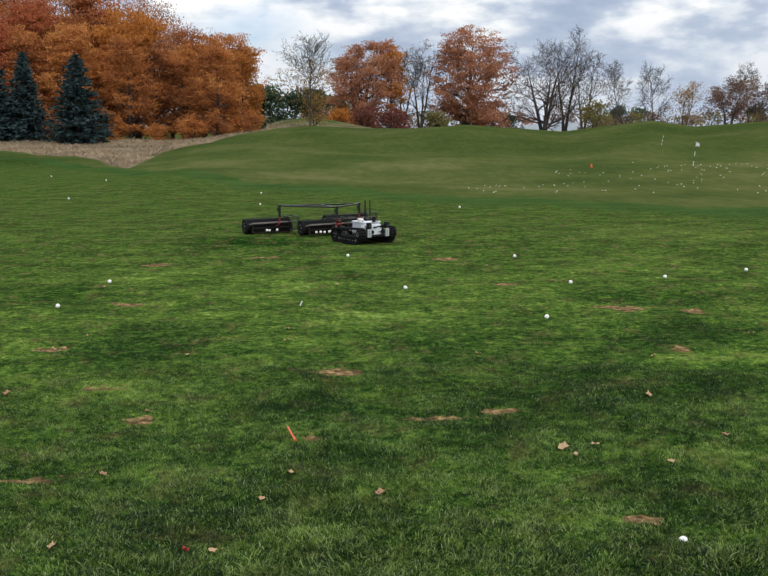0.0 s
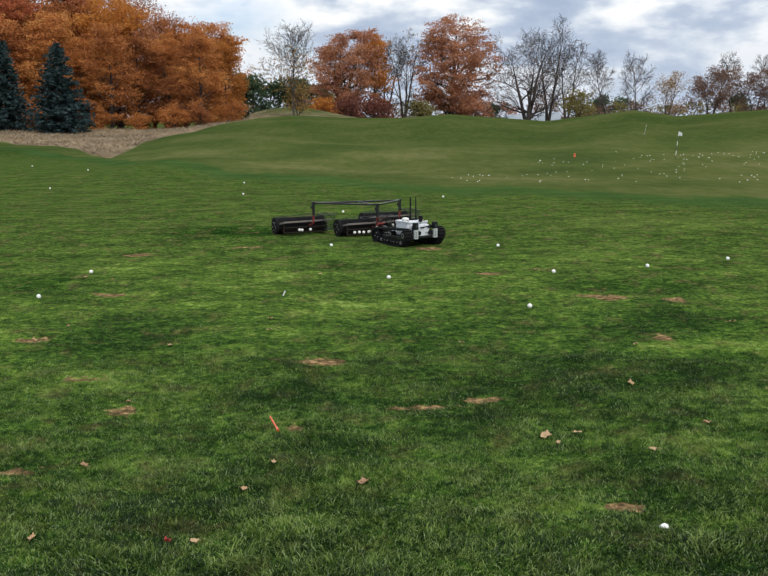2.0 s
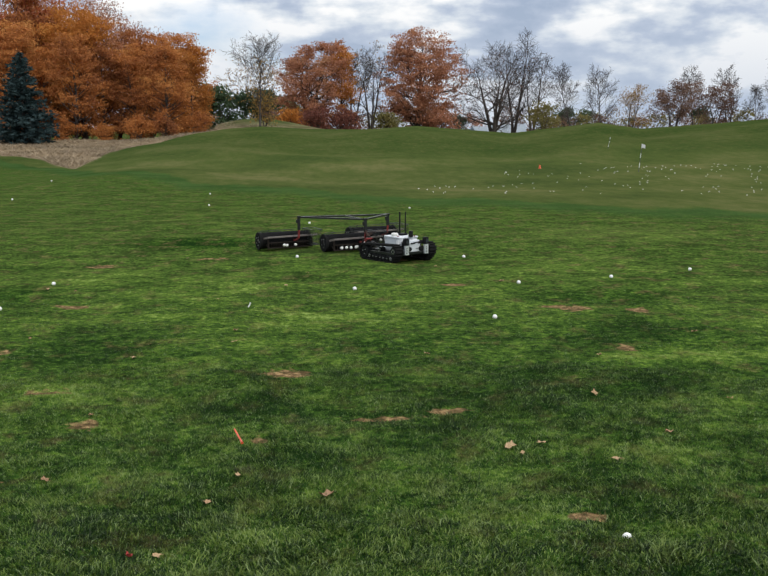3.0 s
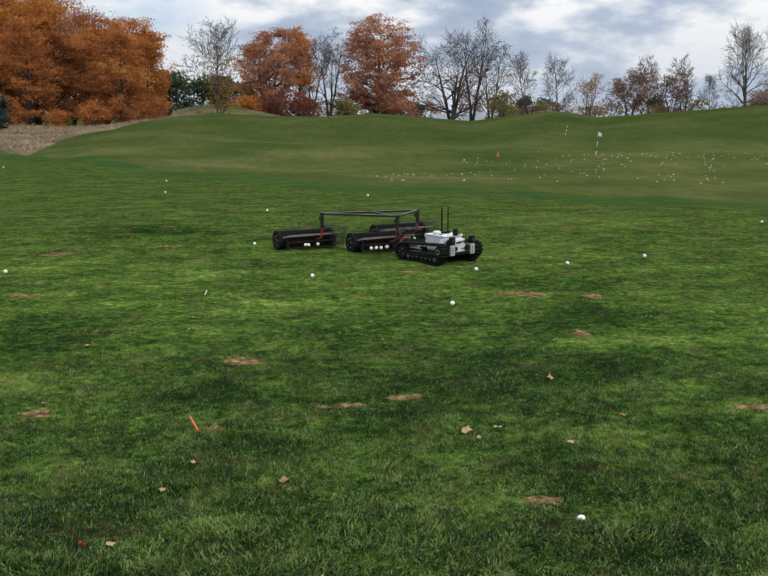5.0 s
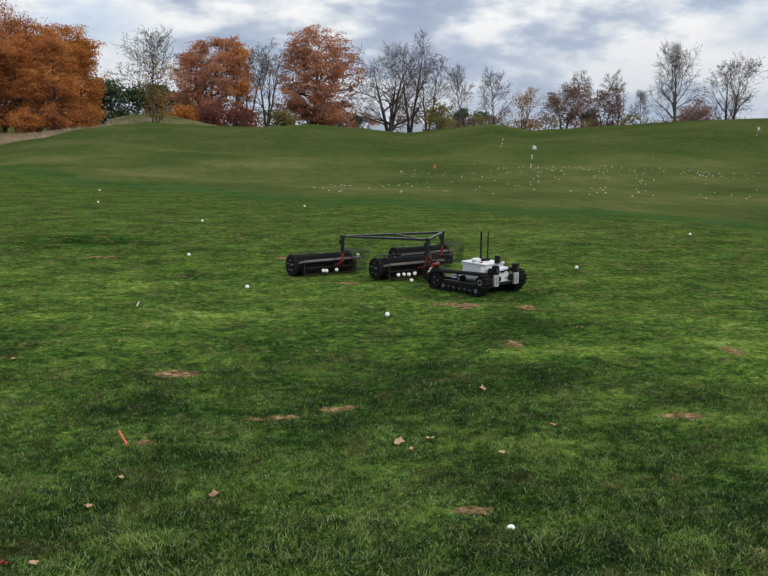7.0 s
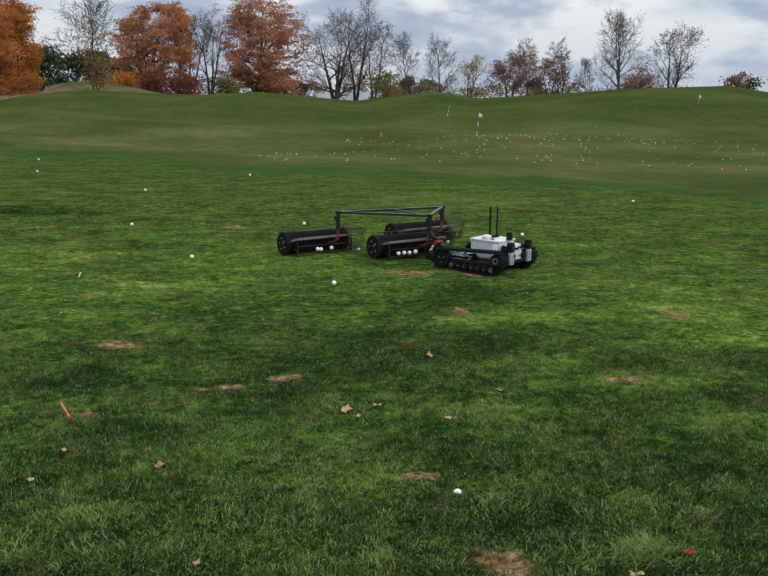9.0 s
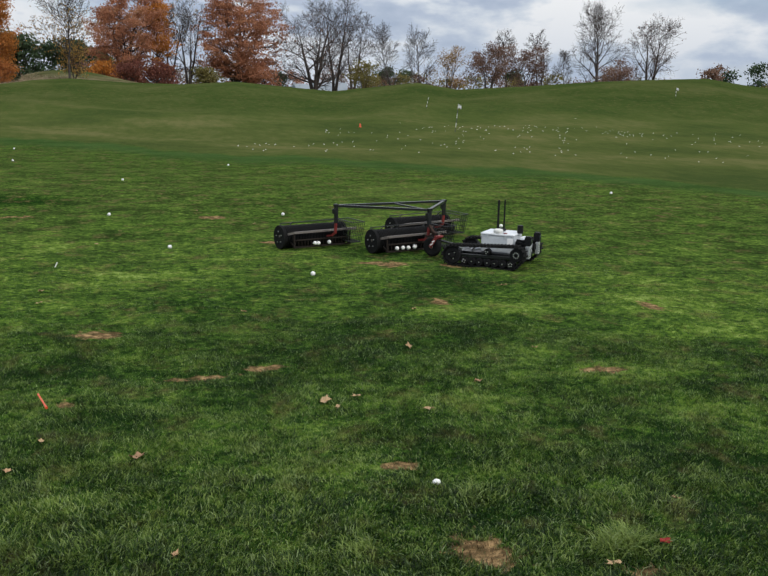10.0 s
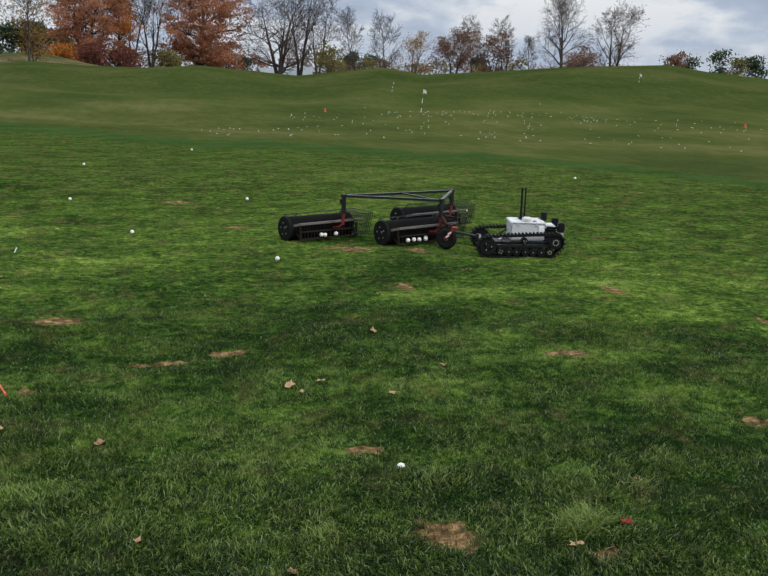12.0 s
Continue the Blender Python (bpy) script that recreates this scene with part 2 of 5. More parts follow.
        nt.links.new(noise_at(30, 5), bp.inputs["Height"])
        nt.links.new(bp.outputs[0], b.inputs["Normal"])
    return m


TURF = [(0.0, (0.010, 0.027, 0.006)), (0.33, (0.039, 0.084, 0.014)), (0.62, (0.098, 0.162, 0.023)), (1.0, (0.240, 0.318, 0.085))]
APRON = [(0.60, (0.042, 0.062, 0.018)), (0.80, (0.066, 0.084, 0.024)), (1.02, (0.110, 0.112, 0.042))]
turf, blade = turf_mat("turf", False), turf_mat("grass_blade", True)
bark = mat("bark", (0.050, 0.041, 0.036), 0.9, vary=0.35, scale=1.5, bump=0.4)
bark_pale = mat("bark_pale", (0.058, 0.049, 0.044), 0.9, vary=0.35, scale=1.5, bump=0.4)
orange = leaf_mat("orange_leaves", [(0.18, 0.068, 0.030), (0.33, 0.123, 0.040), (0.48, 0.190, 0.054), (0.53, 0.265, 0.080)])
russet = leaf_mat("russet_leaves", [(0.20, 0.090, 0.055), (0.33, 0.145, 0.080), (0.44, 0.205, 0.115), (0.47, 0.26, 0.14)])
brown = leaf_mat("brown_leaves", [(0.10, 0.062, 0.048), (0.17, 0.10, 0.074), (0.23, 0.145, 0.10)])
golden = leaf_mat("golden_leaves", [(0.24, 0.14, 0.04), (0.34, 0.21, 0.06), (0.40, 0.29, 0.10)])
olive = leaf_mat("olive_leaves", [(0.10, 0.10, 0.03), (0.17, 0.15, 0.05), (0.24, 0.19, 0.07)])
deep = leaf_mat("deep_green_leaves", [(0.025, 0.046, 0.025), (0.048, 0.080, 0.038), (0.085, 0.11, 0.05)])
amber = leaf_mat("amber_leaves", [(0.22, 0.088, 0.024), (0.38, 0.145, 0.030), (0.50, 0.195, 0.040), (0.50, 0.25, 0.06)])
crimson = leaf_mat("crimson_leaves", [(0.20, 0.060, 0.032), (0.33, 0.092, 0.042), (0.42, 0.130, 0.055), (0.45, 0.17, 0.065)])
scarlet = leaf_mat("scarlet_leaves", [(0.11, 0.042, 0.030), (0.17, 0.062, 0.044), (0.22, 0.09, 0.056)])
needles = leaf_mat("blue_green_needles", [(0.018, 0.034, 0.034), (0.032, 0.058, 0.060), (0.060, 0.095, 0.10)], 0.1)
white_shell = mat("white_shell", (0.66, 0.68, 0.70), 0.45, vary=0.06)
grey_shell = mat("grey_shell", (0.50, 0.53, 0.56), 0.5, vary=0.10)
silver = mat("bare_aluminium", (0.62, 0.64, 0.66), 0.35, metal=0.6, vary=0.1)
rubber = mat("black_rubber", (0.011, 0.011, 0.011), 0.75, vary=0.3, scale=14, bump=0.2, spec=0.08)
black = mat("black_plastic", (0.010, 0.010, 0.011), 0.5, vary=0.2, spec=0.12)
steel_black = mat("black_painted_steel", (0.010, 0.011, 0.012), 0.30, vary=0.3, scale=6, spec=0.5)
disc_black = mat("black_disc_plastic", (0.009, 0.009, 0.009), 0.6, vary=0.35, scale=10, spec=0.10)
dark_rust = mat("dark_rusty_steel", (0.019, 0.015, 0.012), 0.8, vary=0.45, scale=9, bump=0.3, spec=0.12)
receiver_white = mat("aged_white_plastic", (0.60, 0.60, 0.57), 0.45, vary=0.06)
rust = mat("rusty_steel", (0.034, 0.020, 0.015), 0.8, vary=0.45, scale=9, bump=0.3, spec=0.15)
worn_steel = mat("worn_steel", (0.20, 0.175, 0.16), 0.5, metal=0.5, vary=0.3)
red_paint = mat("red_paint", (0.165, 0.017, 0.014), 0.5, vary=0.25, scale=8)
white_mark = mat("white_tape", (0.75, 0.75, 0.75), 0.6, vary=0.05)
ball_white = mat("golf_ball_white", (0.74, 0.74, 0.71), 0.35, vary=0.05, scale=20)
bolt_mat = mat("bright_bolt", (0.6, 0.6, 0.6), 0.3, metal=0.8, vary=0.1)
dead_leaf = mat("dead_leaf", (0.36, 0.24, 0.125), 0.8, vary=0.45, scale=12)
brown_leaf = mat("brown_leaf", (0.25, 0.145, 0.075), 0.8, vary=0.5, scale=14)
tan_leaf = mat("tan_leaf", (0.33, 0.205, 0.105), 0.8, vary=0.5, scale=14)
red_leaf = mat("red_leaf", (0.24, 0.022, 0.016), 0.8, vary=0.5, scale=12)
tee_orange = mat("orange_plastic", (0.62, 0.09, 0.03), 0.4, vary=0.06)
cloth_white = mat("white_cloth", (0.78, 0.79, 0.80), 0.8, vary=0.05)
pole_white = mat("white_pole_paint", (0.70, 0.70, 0.68), 0.5, vary=0.08)
pole_dark = mat("dark_pole_paint", (0.05, 0.05, 0.05), 0.5, vary=0.1)
roof_mat = mat("pale_metal_roof", (0.42, 0.47, 0.52), 0.5, vary=0.12, scale=0.6)
wall_mat = mat("pale_house_wall", (0.55, 0.54, 0.52), 0.8, vary=0.1, scale=0.6)
glass_dark = mat("dark_window", (0.03, 0.035, 0.04), 0.1, vary=0.05)
wood_pole = mat("weathered_wood", (0.16, 0.13, 0.11), 0.9, vary=0.2, scale=2)


# ---- mesh helpers ----
def part(name, bm, material, parent=None, label="", smooth=False):
    me = bpy.data.meshes.new(name)
    if isinstance(bm, bmesh.types.BMesh):
        bm.to_mesh(me)
        bm.free()
    else:
        me.from_pydata(*bm)
    me.materials.append(material)
    if smooth:
        me.shade_smooth()
    ob = new(name, me)
    ob.parent = parent
    return tagged(ob, label)


def quick(name, verts, faces, material, parent=None, label="", extra=()):
    """A large mesh from arrays: verts (n, 3), faces (m, 3) or (m, 4), extra: named values for each vertex."""
    verts, faces = np.asarray(verts, np.float32), np.asarray(faces, np.int32)
    me = bpy.data.meshes.new(name)
    n, k = faces.shape
    me.vertices.add(len(verts))
    me.vertices.foreach_set("co", verts.ravel())
    me.loops.add(n * k)
    me.loops.foreach_set("vertex_index", faces.ravel())
    me.polygons.add(n)
    me.polygons.foreach_set("loop_start", np.arange(0, n * k, k, dtype=np.int32))
    me.update(calc_edges=True)
    for key, values in extra:
        me.attributes.new(key, "FLOAT", "POINT").data.foreach_set("value", np.asarray(values, np.float32))
    me.materials.append(material)
    ob = new(name, me)
    ob.parent = parent
    return tagged(ob, label)


def box(bm, c, s, bevel=0.0, turn=None):
    g = bmesh.ops.create_cube(bm, size=1.0)["verts"]
    bmesh.ops.scale(bm, vec=s, verts=g)
    if bevel:
        es = list({e for v in g for e in v.link_edges})
        g = list({v for f in bmesh.ops.bevel(bm, geom=es, offset=bevel, segments=2, affect="EDGES")["faces"] for v in f.verts} | {v for v in g if v.is_valid})
    if turn:
        bmesh.ops.rotate(bm, cent=(0, 0, 0), matrix=turn, verts=g)
    bmesh.ops.translate(bm, vec=c, verts=g)
    return g


def rod(bm, a, b, r0, r1=None, n=10):
    a, b = Vector(a), Vector(b)
    g = bmesh.ops.create_cone(bm, cap_ends=True, segments=n, radius1=r0, radius2=r0 if r1 is None else r1, depth=(b - a).length)["verts"]
    q = (b - a).to_track_quat("Z", "Y").to_matrix()
    bmesh.ops.rotate(bm, cent=(0, 0, 0), matrix=q, verts=g)
    bmesh.ops.translate(bm, vec=(a + b) / 2, verts=g)
    return g


def beam(bm, a, b, w, h):
    """A square tube from a to b."""
    a, b = Vector(a), Vector(b)
    g = bmesh.ops.create_cube(bm, size=1.0)["verts"]
    bmesh.ops.scale(bm, vec=(w, h, (b - a).length), verts=g)
    d = (b - a).normalized()
    side = d.cross(Vector((0, 0, 1)))
    side = side.normalized() if side.length > 1e-4 else Vector((1, 0, 0))
    m = Matrix((side, d.cross(side).normalized(), d)).transposed()
    bmesh.ops.rotate(bm, cent=(0, 0, 0), matrix=m, verts=g)
    bmesh.ops.translate(bm, vec=(a + b) / 2, verts=g)
    return g


def lathe(bm, profile, n=24, axis="y", c=(0, 0, 0)):
    """A turned body: profile of (along the axis, radius)."""
    rings = []
    for s, r in profile:
        ring = []
        for k in range(n):
            a = 2 * math.pi * k / n
            p = (r * math.cos(a), s, r * math.sin(a)) if axis == "y" else (r * math.cos(a), r * math.sin(a), s)
            ring.append(bm.verts.new(Vector(p) + Vector(c)))
        rings.append(ring)
    for r0, r1 in zip(rings, rings[1:]):
        for k in range(n):
            bm.faces.new((r0[k], r0[(k + 1) % n], r1[(k + 1) % n], r1[k]))
    bm.faces.new(rings[0])
    bm.faces.new(rings[-1][::-1])
    bmesh.ops.recalc_face_normals(bm, faces=bm.faces)


def thing(name, at, label, category, group="", kind=""):
    ob = new(name)
    ob.empty_display_size = 0.1
    ob.matrix_basis = at
    return tagged(ob, label, category, group, kind)


# ---- the ground: one sheet, flat near by, mounds beyond, a plain to the horizon ----
# ridge of the mounds: bearing, height above the field
RIDGE = [(-60, 0.5), (-24, 0.45), (-17, 0.15), (-15.1, 0.12), (-12.6, 0.42), (-10.0, 0.95), (-6.5, 1.60), (-4.4, 1.76), (-1.3, 1.57), (1.9, 1.54), (4.9, 1.78), (8.0, 1.50),
         (10.6, 1.28), (12.9, 1.60), (15.6, 1.98), (18.0, 1.57), (21.9, 1.88), (26.1, 2.28), (28.9, 2.45), (32.1, 2.60), (34.3, 2.20), (37.3, 1.90), (45, 1.8), (70, 1.2)]
RIDGE_AT = [(-60, 60), (-24, 58), (-15, 42), (-12.6, 48), (-10, 56), (-6, 66), (38, 66), (70, 66)]
# the edge of the mown field, beyond which the practice green lies
EDGE = [(-40, 73), (-19.6, 48.5), (-10.1, 36.5), (-4.1, 28.0), (1.35, 22.5), (7.5, 18.3), (10.6, 13.5), (20, 6.0)]
WORN = [(-0.31, 6.16, 0.20, 0.12), (-2.52, 6.94, 0.15, 0.12), (-1.39, 5.18, 0.09, 0.10), (0.29, 5.17, 0.20, 0.06), (0.66, 5.28, 0.13, 0.05), (1.08, 3.73, 0.10, 0.06),
        (2.18, 6.77, 0.09, 0.12), (2.02, 8.46, 0.15, 0.10), (-1.68, 4.23, 0.15, 0.06), (-1.50, 11.89, 0.26, 0.13), (-1.80, 5.81, 0.20, 0.07), (-0.39, 4.84, 0.07, 0.06),
        (1.17, 2.90, 0.115, 0.13), (3.06, 3.73, 0.07, 0.09), (2.57, 4.91, 0.09, 0.08), (1.65, 2.65, 0.07, 0.05), (2.20, 8.34, 0.18, 0.13), (3.76, 6.42, 0.10, 0.17),
        (4.37, 5.41, 0.06, 0.09), (2.65, 4.87, 0.08, 0.09), (-2.40, 8.70, 0.19, 0.16), (-2.78, 11.35, 0.22, 0.20), (0.73, 11.70, 0.20, 0.18), (1.29, 9.77, 0.18, 0.18), (2.73, 8.22, 0.14, 0.13)]
DARK = [(-1.83, 7.06, 0.76, 0.52), (-0.43, 5.46, 0.35, 0.19), (1.33, 5.99, 0.70, 0.44), (0.45, 5.06, 0.44, 0.22), (-0.80, 3.74, 0.35, 0.25), (2.02, 5.75, 0.56, 0.49),
        (2.80, 5.25, 0.20, 0.24), (3.75, 4.96, 0.35, 0.37), (2.31, 3.75, 0.49, 0.40), (1.48, 3.22, 0.29, 0.23), (0.96, 5.42, 0.47, 0.25), (2.45, 3.20, 0.45, 0.42),
        (0.43, 7.17, 0.46, 0.50), (2.3, 7.3, 0.9, 0.55), (-3.25, 9.26, 0.5, 0.5), (-0.25, 2.9, 0.6, 0.2), (-0.85, 3.05, 0.4, 0.3), (0.6, 2.75, 0.9, 0.25), (1.7, 2.6, 0.5, 0.2), (-1.9, 13.6, 0.9, 0.7), (2.6, 8.9, 0.7, 0.5)]
BRIGHT = [(2.28, 5.29, 0.31, 0.25), (2.71, 4.87, 0.33, 0.23), (3.82, 6.09, 0.42, 0.59), (4.04, 6.84, 0.59, 0.41), (2.79, 4.15, 0.21, 0.18), (1.69, 4.49, 0.31, 0.15), (0.77, 3.72, 0.27, 0.20),
          (0.75, 4.14, 0.23, 0.14), (2.56, 6.45, 0.56, 0.23), (4.44, 14.39, 1.13, 1.18), (-1.15, 9.63, 0.71, 0.74), (-2.69, 10.51, 0.84, 0.68), (1.05, 9.27, 0.59, 0.69), (2.99, 11.07, 0.92, 0.83),
          (-1.64, 5.70, 0.43, 0.29), (-0.28, 7.96, 0.51, 0.40), (1.66, 2.86, 0.11, 0.07)]


def steps(v):
    v = np.clip(v, 0, 1)
    return v * v * (3 - 2 * v)


def lattice(x, y, seed):
    """Smooth random values between 0 and 1 on a unit lattice."""
    i, j = np.floor(x), np.floor(y)
    u, v = steps(x - i), steps(y - j)

    def at(a, b):
        q = np.sin(a * 127.1 + b * 311.7 + seed * 74.7) * 43758.5453
        return q - np.floor(q)

    return (at(i, j) * (1 - u) + at(i + 1, j) * u) * (1 - v) + (at(i, j + 1) * (1 - u) + at(i + 1, j + 1) * u) * v


def lumps(x, y):
    """The uneven turf near by: low hummocks and the dints between them."""
    d = np.hypot(x, y)
    z = 0.026 * (lattice(x / 0.30, y / 0.20, 1) - 0.5) + 0.016 * (lattice(x / 0.13 + 9, y / 0.085, 2) - 0.5) + 0.030 * (lattice(x / 1.1, y / 0.9, 3) - 0.5)
    return (z - 0.008 - 0.012 * blobs(x, y, WORN, 1.3)) * (1 - steps((d - 12) / 8))


def ground_z(x, y):
    x, y = np.asarray(x, float), np.asarray(y, float)
    d, az = np.hypot(x, y), np.degrees(np.arctan2(x, y))
    top = np.interp(az, *zip(*RIDGE))
    far = np.interp(az, *zip(*RIDGE_AT))
    rise = steps((d / far - 0.42) / 0.58)
    plain = np.where(az < -7, 0.55, 0.9)
    fall = steps((d - far) / 26)
    # beyond the crest the land drops away to a lower plain
    plain = plain - 2.8 * steps((d - 98) / 22) * (az > -60) * (az < 70)
    z = top * rise * (1 - fall) + plain * fall
    wave = 0.11 * np.sin(x * 0.33 + y * 0.12) * np.sin(y * 0.25 - x * 0.07 + 1.0) + 0.05 * np.sin(x * 0.71 + 2) * np.sin(y * 0.55)
    # a green hump behind the crest, and a rolling bank under the meadow
    z = z + 1.28 * np.exp(-((x + 6.6) / 5.5) ** 2 - ((y - 82) / 5.0) ** 2)
    z = z + 0.22 * np.sin(x * 0.45 + 1) * np.sin(y * 0.31) * steps((d - 46) / 10) * (1 - steps((d - 74) / 8)) * (1 - steps((az + 9) / 3))
    # soft hollows on the face of the mounds
    z = z + 0.23 * np.sin(x * 0.27 + 1.2) * np.sin(y * 0.24 + 0.4 + 0.08 * x) * steps((d - 37) / 7) * (1 - steps((d - 52) / 8)) * steps((az + 9) / 4)
    return z + lumps(x, y) + wave * steps((d - 20) / 14) * (1 - steps((d - 48) / 10))


def blobs(x, y, table, power=1.0, ragged=False):
    out = np.zeros_like(x)
    for cx, cy, rx, ry in table:
        q = ((x - cx) / rx) ** 2 + ((y - cy) / ry) ** 2
        if ragged:
            q = q * (1 + 0.75 * np.sin(x * 31 + 2.5 * np.sin(y * 19)) * np.sin(y * 37 + 1.7 + 2 * np.sin(x * 23)))
        out = np.maximum(out, np.exp(-power * q ** 1.5))
    return out


def sward(x, y):
    """How the turf is at a place: its tone, its worn spots, dry meadow, apron of the practice green."""
    d, az = np.hypot(x, y), np.degrees(np.arctan2(x, y))
    beyond = y - np.interp(x, *zip(*EDGE))
    beyond = beyond + 0.4 * np.sin(x * 1.3) + 0.25 * np.sin(x * 3.1 + 1) + 0.2 * np.sin(x * 7.3)
    tone = 0.47 + 0.24 * blobs(x, y, BRIGHT, 0.8) * (1 - 0.5 * steps((d - 6) / 3)) - 0.21 * blobs(x, y, DARK, 0.8)
    collar = 0.75 * steps((beyond + 3.0) / 2.2) * (1 - steps((beyond + 0.1) / 0.7))
    apron = steps((beyond + 0.4) / 1.5) * (1 - 0.42 * steps((d - 32) / 16))
    tone = tone - 0.14 * steps((d - 6.5) / 6) - 0.16 * steps((d - 34) / 14)
    wig = 1.6 * np.sin(az * 1.7) + 0.8 * np.sin(az * 5.1)
    lim = np.interp(az, [-60, -22, -18.6, -15.1, -12.6, -10, -6.5, -5], [56, 56, 51, 39, 49, 58, 70, 76])
    dry = steps((d - lim - 0.4 * wig) / 1.6) * (1 - steps((az + 4.5) / 2.0)) * (1 - steps((d - 125) / 20))
    # on the crest behind the mounds the rough grass shows as a thin pale line
    dry = np.maximum(dry, 0.8 * steps((d - 72) / 3) * (1 - steps((d - 110) / 10)))
    dry = dry * (1 - np.exp(-((x + 6.0) / 4.5) ** 2 - ((y - 81) / 5.0) ** 2))
    return [("tone", tone), ("dirt", blobs(x, y, WORN, 1.0, True)), ("dry", dry), ("apron", apron), ("collar", collar)]


def make_ground():
    az = np.radians(np.concatenate([np.arange(-180, -30, 5.0), np.arange(-30, 45, 0.22), np.arange(45, 180, 5.0)]))
    r = np.concatenate([[0.01, 0.5], np.geomspace(1.0, 2.2, 24)[:-1], np.geomspace(2.2, 15, 350)[:-1], np.geomspace(15, 110, 120), np.geomspace(125, 4000, 16)])
    rr, aa = np.meshgrid(r, az, indexing="ij")
    x, y = rr * np.sin(aa), rr * np.cos(aa)
    z = ground_z(x, y)
    n, k = rr.shape
    i, j = np.meshgrid(np.arange(n - 1), np.arange(k), indexing="ij")
    a, b = i * k + j, i * k + (j + 1) % k
    faces = np.stack([a, b, b + k, a + k], -1).reshape(-1, 4)[:, ::-1]
    v = np.stack([x, y, z], -1).reshape(-1, 3)
    extra = sward(v[:, 0], v[:, 1])
    # near by, the shade in the gaps between blades is put into the ground's tone
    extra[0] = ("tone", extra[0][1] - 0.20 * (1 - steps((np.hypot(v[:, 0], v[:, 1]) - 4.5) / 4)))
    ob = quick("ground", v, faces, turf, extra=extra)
    ob.data.shade_smooth()
    tagged(ob, "patchy green mown turf with worn spots, mounds and dry meadow beyond", "ground", kind="structure")


def make_grass():
    """Single blades, thickest close by, thinning out with the distance."""
    rng = np.random.default_rng(4)
    sets = []
    for r0, r1, per in ((2.2, 3.2, 34000), (3.2, 4.3, 27000), (4.3, 6.5, 18000), (6.5, 10.0, 5000)):
        area = 0.5 * radians(69) * (r1 ** 2 - r0 ** 2)
        m = int(area * per)
        d = np.sqrt(rng.uniform(r0 ** 2, r1 ** 2, m))
        a = np.radians(rng.uniform(-26, 43, m))
        sets.append(np.stack([d * np.sin(a), d * np.cos(a)], -1))
    # all round the camera, thinner
    m = int(math.pi * 6.0 ** 2 * 900)
    d, a = 6.0 * np.sqrt(rng.uniform(0.003, 1, m)), rng.uniform(-math.pi, math.pi, m)
    out = (np.degrees(a) < -26 + rng.uniform(-3, 1, m)) | (np.degrees(a) > 43 + rng.uniform(-1, 3, m)) | (d < 2.2)
    sets.append(np.stack([d * np.sin(a), d * np.cos(a)], -1)[out])
    p = np.concatenate(sets)
    around = np.concatenate([np.zeros(len(p) - int(out.sum())), np.ones(int(out.sum()))])
    beyond = p[:, 1] - np.interp(p[:, 0], *zip(*EDGE))
    worn = blobs(p[:, 0], p[:, 1], WORN, 1.0, True)
    near = 1 - steps((np.hypot(p[:, 0], p[:, 1]) - 7) / 3.5)
    keep = (beyond < 0.1) & (rng.uniform(0, 1, len(p)) > worn * 0.95) & (rng.uniform(0, 1, len(p)) < near)
    p, around = p[keep], around[keep]
    d = np.hypot(p[:, 0], p[:, 1])
    # a few taller, paler tufts
    lush = []
    for cx, cy, r, m in ((1.68, 2.86, 0.085, 1500), (2.02, 3.12, 0.05, 400), (1.30, 3.35, 0.07, 500), (0.75, 3.02, 0.06, 350), (2.35, 3.4, 0.08, 500), (-0.5, 3.3, 0.06, 300)):
        lush.append(np.array([cx, cy]) + rng.normal(0, r * 0.6, (m, 2)))
    lush = np.concatenate(lush)
    tall = np.concatenate([np.zeros(len(p)), np.ones(len(lush))])
    p, around = np.concatenate([p, lush]), np.concatenate([around, np.zeros(len(lush))])
    d = np.hypot(p[:, 0], p[:, 1])
    n = len(p)
    a = rng.uniform(0, 2 * np.pi, n)
    tuft = 2 * lattice(p[:, 0] / 0.16, p[:, 1] / 0.13, 6) - 1
    h = (0.008 + 0.015 * rng.uniform(0, 1, n) ** 1.8) * (1 + 0.5 * tuft) * np.clip(1.62 - 0.16 * d, 0.45, 1.15) * (1 + 0.9 * tall)
    w = (0.0010 + 0.00038 * d) * rng.uniform(0.7, 1.3, n) * (1 + 3.0 * around)
    lean = h * rng.uniform(0.3, 1.7, n)
    # blades lie over in the same way within a tuft
    b = 9 * lattice(p[:, 0] / 0.24, p[:, 1] / 0.2, 5) + rng.normal(0, 1.5, n)
    z = ground_z(p[:, 0], p[:, 1])
    wx, wy, lx, ly = w * np.cos(a), w * np.sin(a), lean * np.cos(b), lean * np.sin(b)

    def along(k, side, up, out):
        return np.stack([p[k, 0] + side * wx[k] + out * lx[k], p[k, 1] + side * wy[k] + out * ly[k], z[k] - 0.004 * (up == 0) + up * h[k]], -1)

    # near by each blade bends at half its length, farther off it is a plain spike
    reach = d + rng.normal(0, 0.35, n)
    bent, plain = np.nonzero((reach < 3.7) & (around == 0))[0], np.nonzero((reach >= 3.7) | (around > 0))[0]
    vb = np.stack([along(bent, -1, 0, 0), along(bent, 1, 0, 0), along(bent, 0.8, 0.62, 0.3), along(bent, -0.8, 0.62, 0.3), along(bent, 0, 0.95, 1.0)], 1)
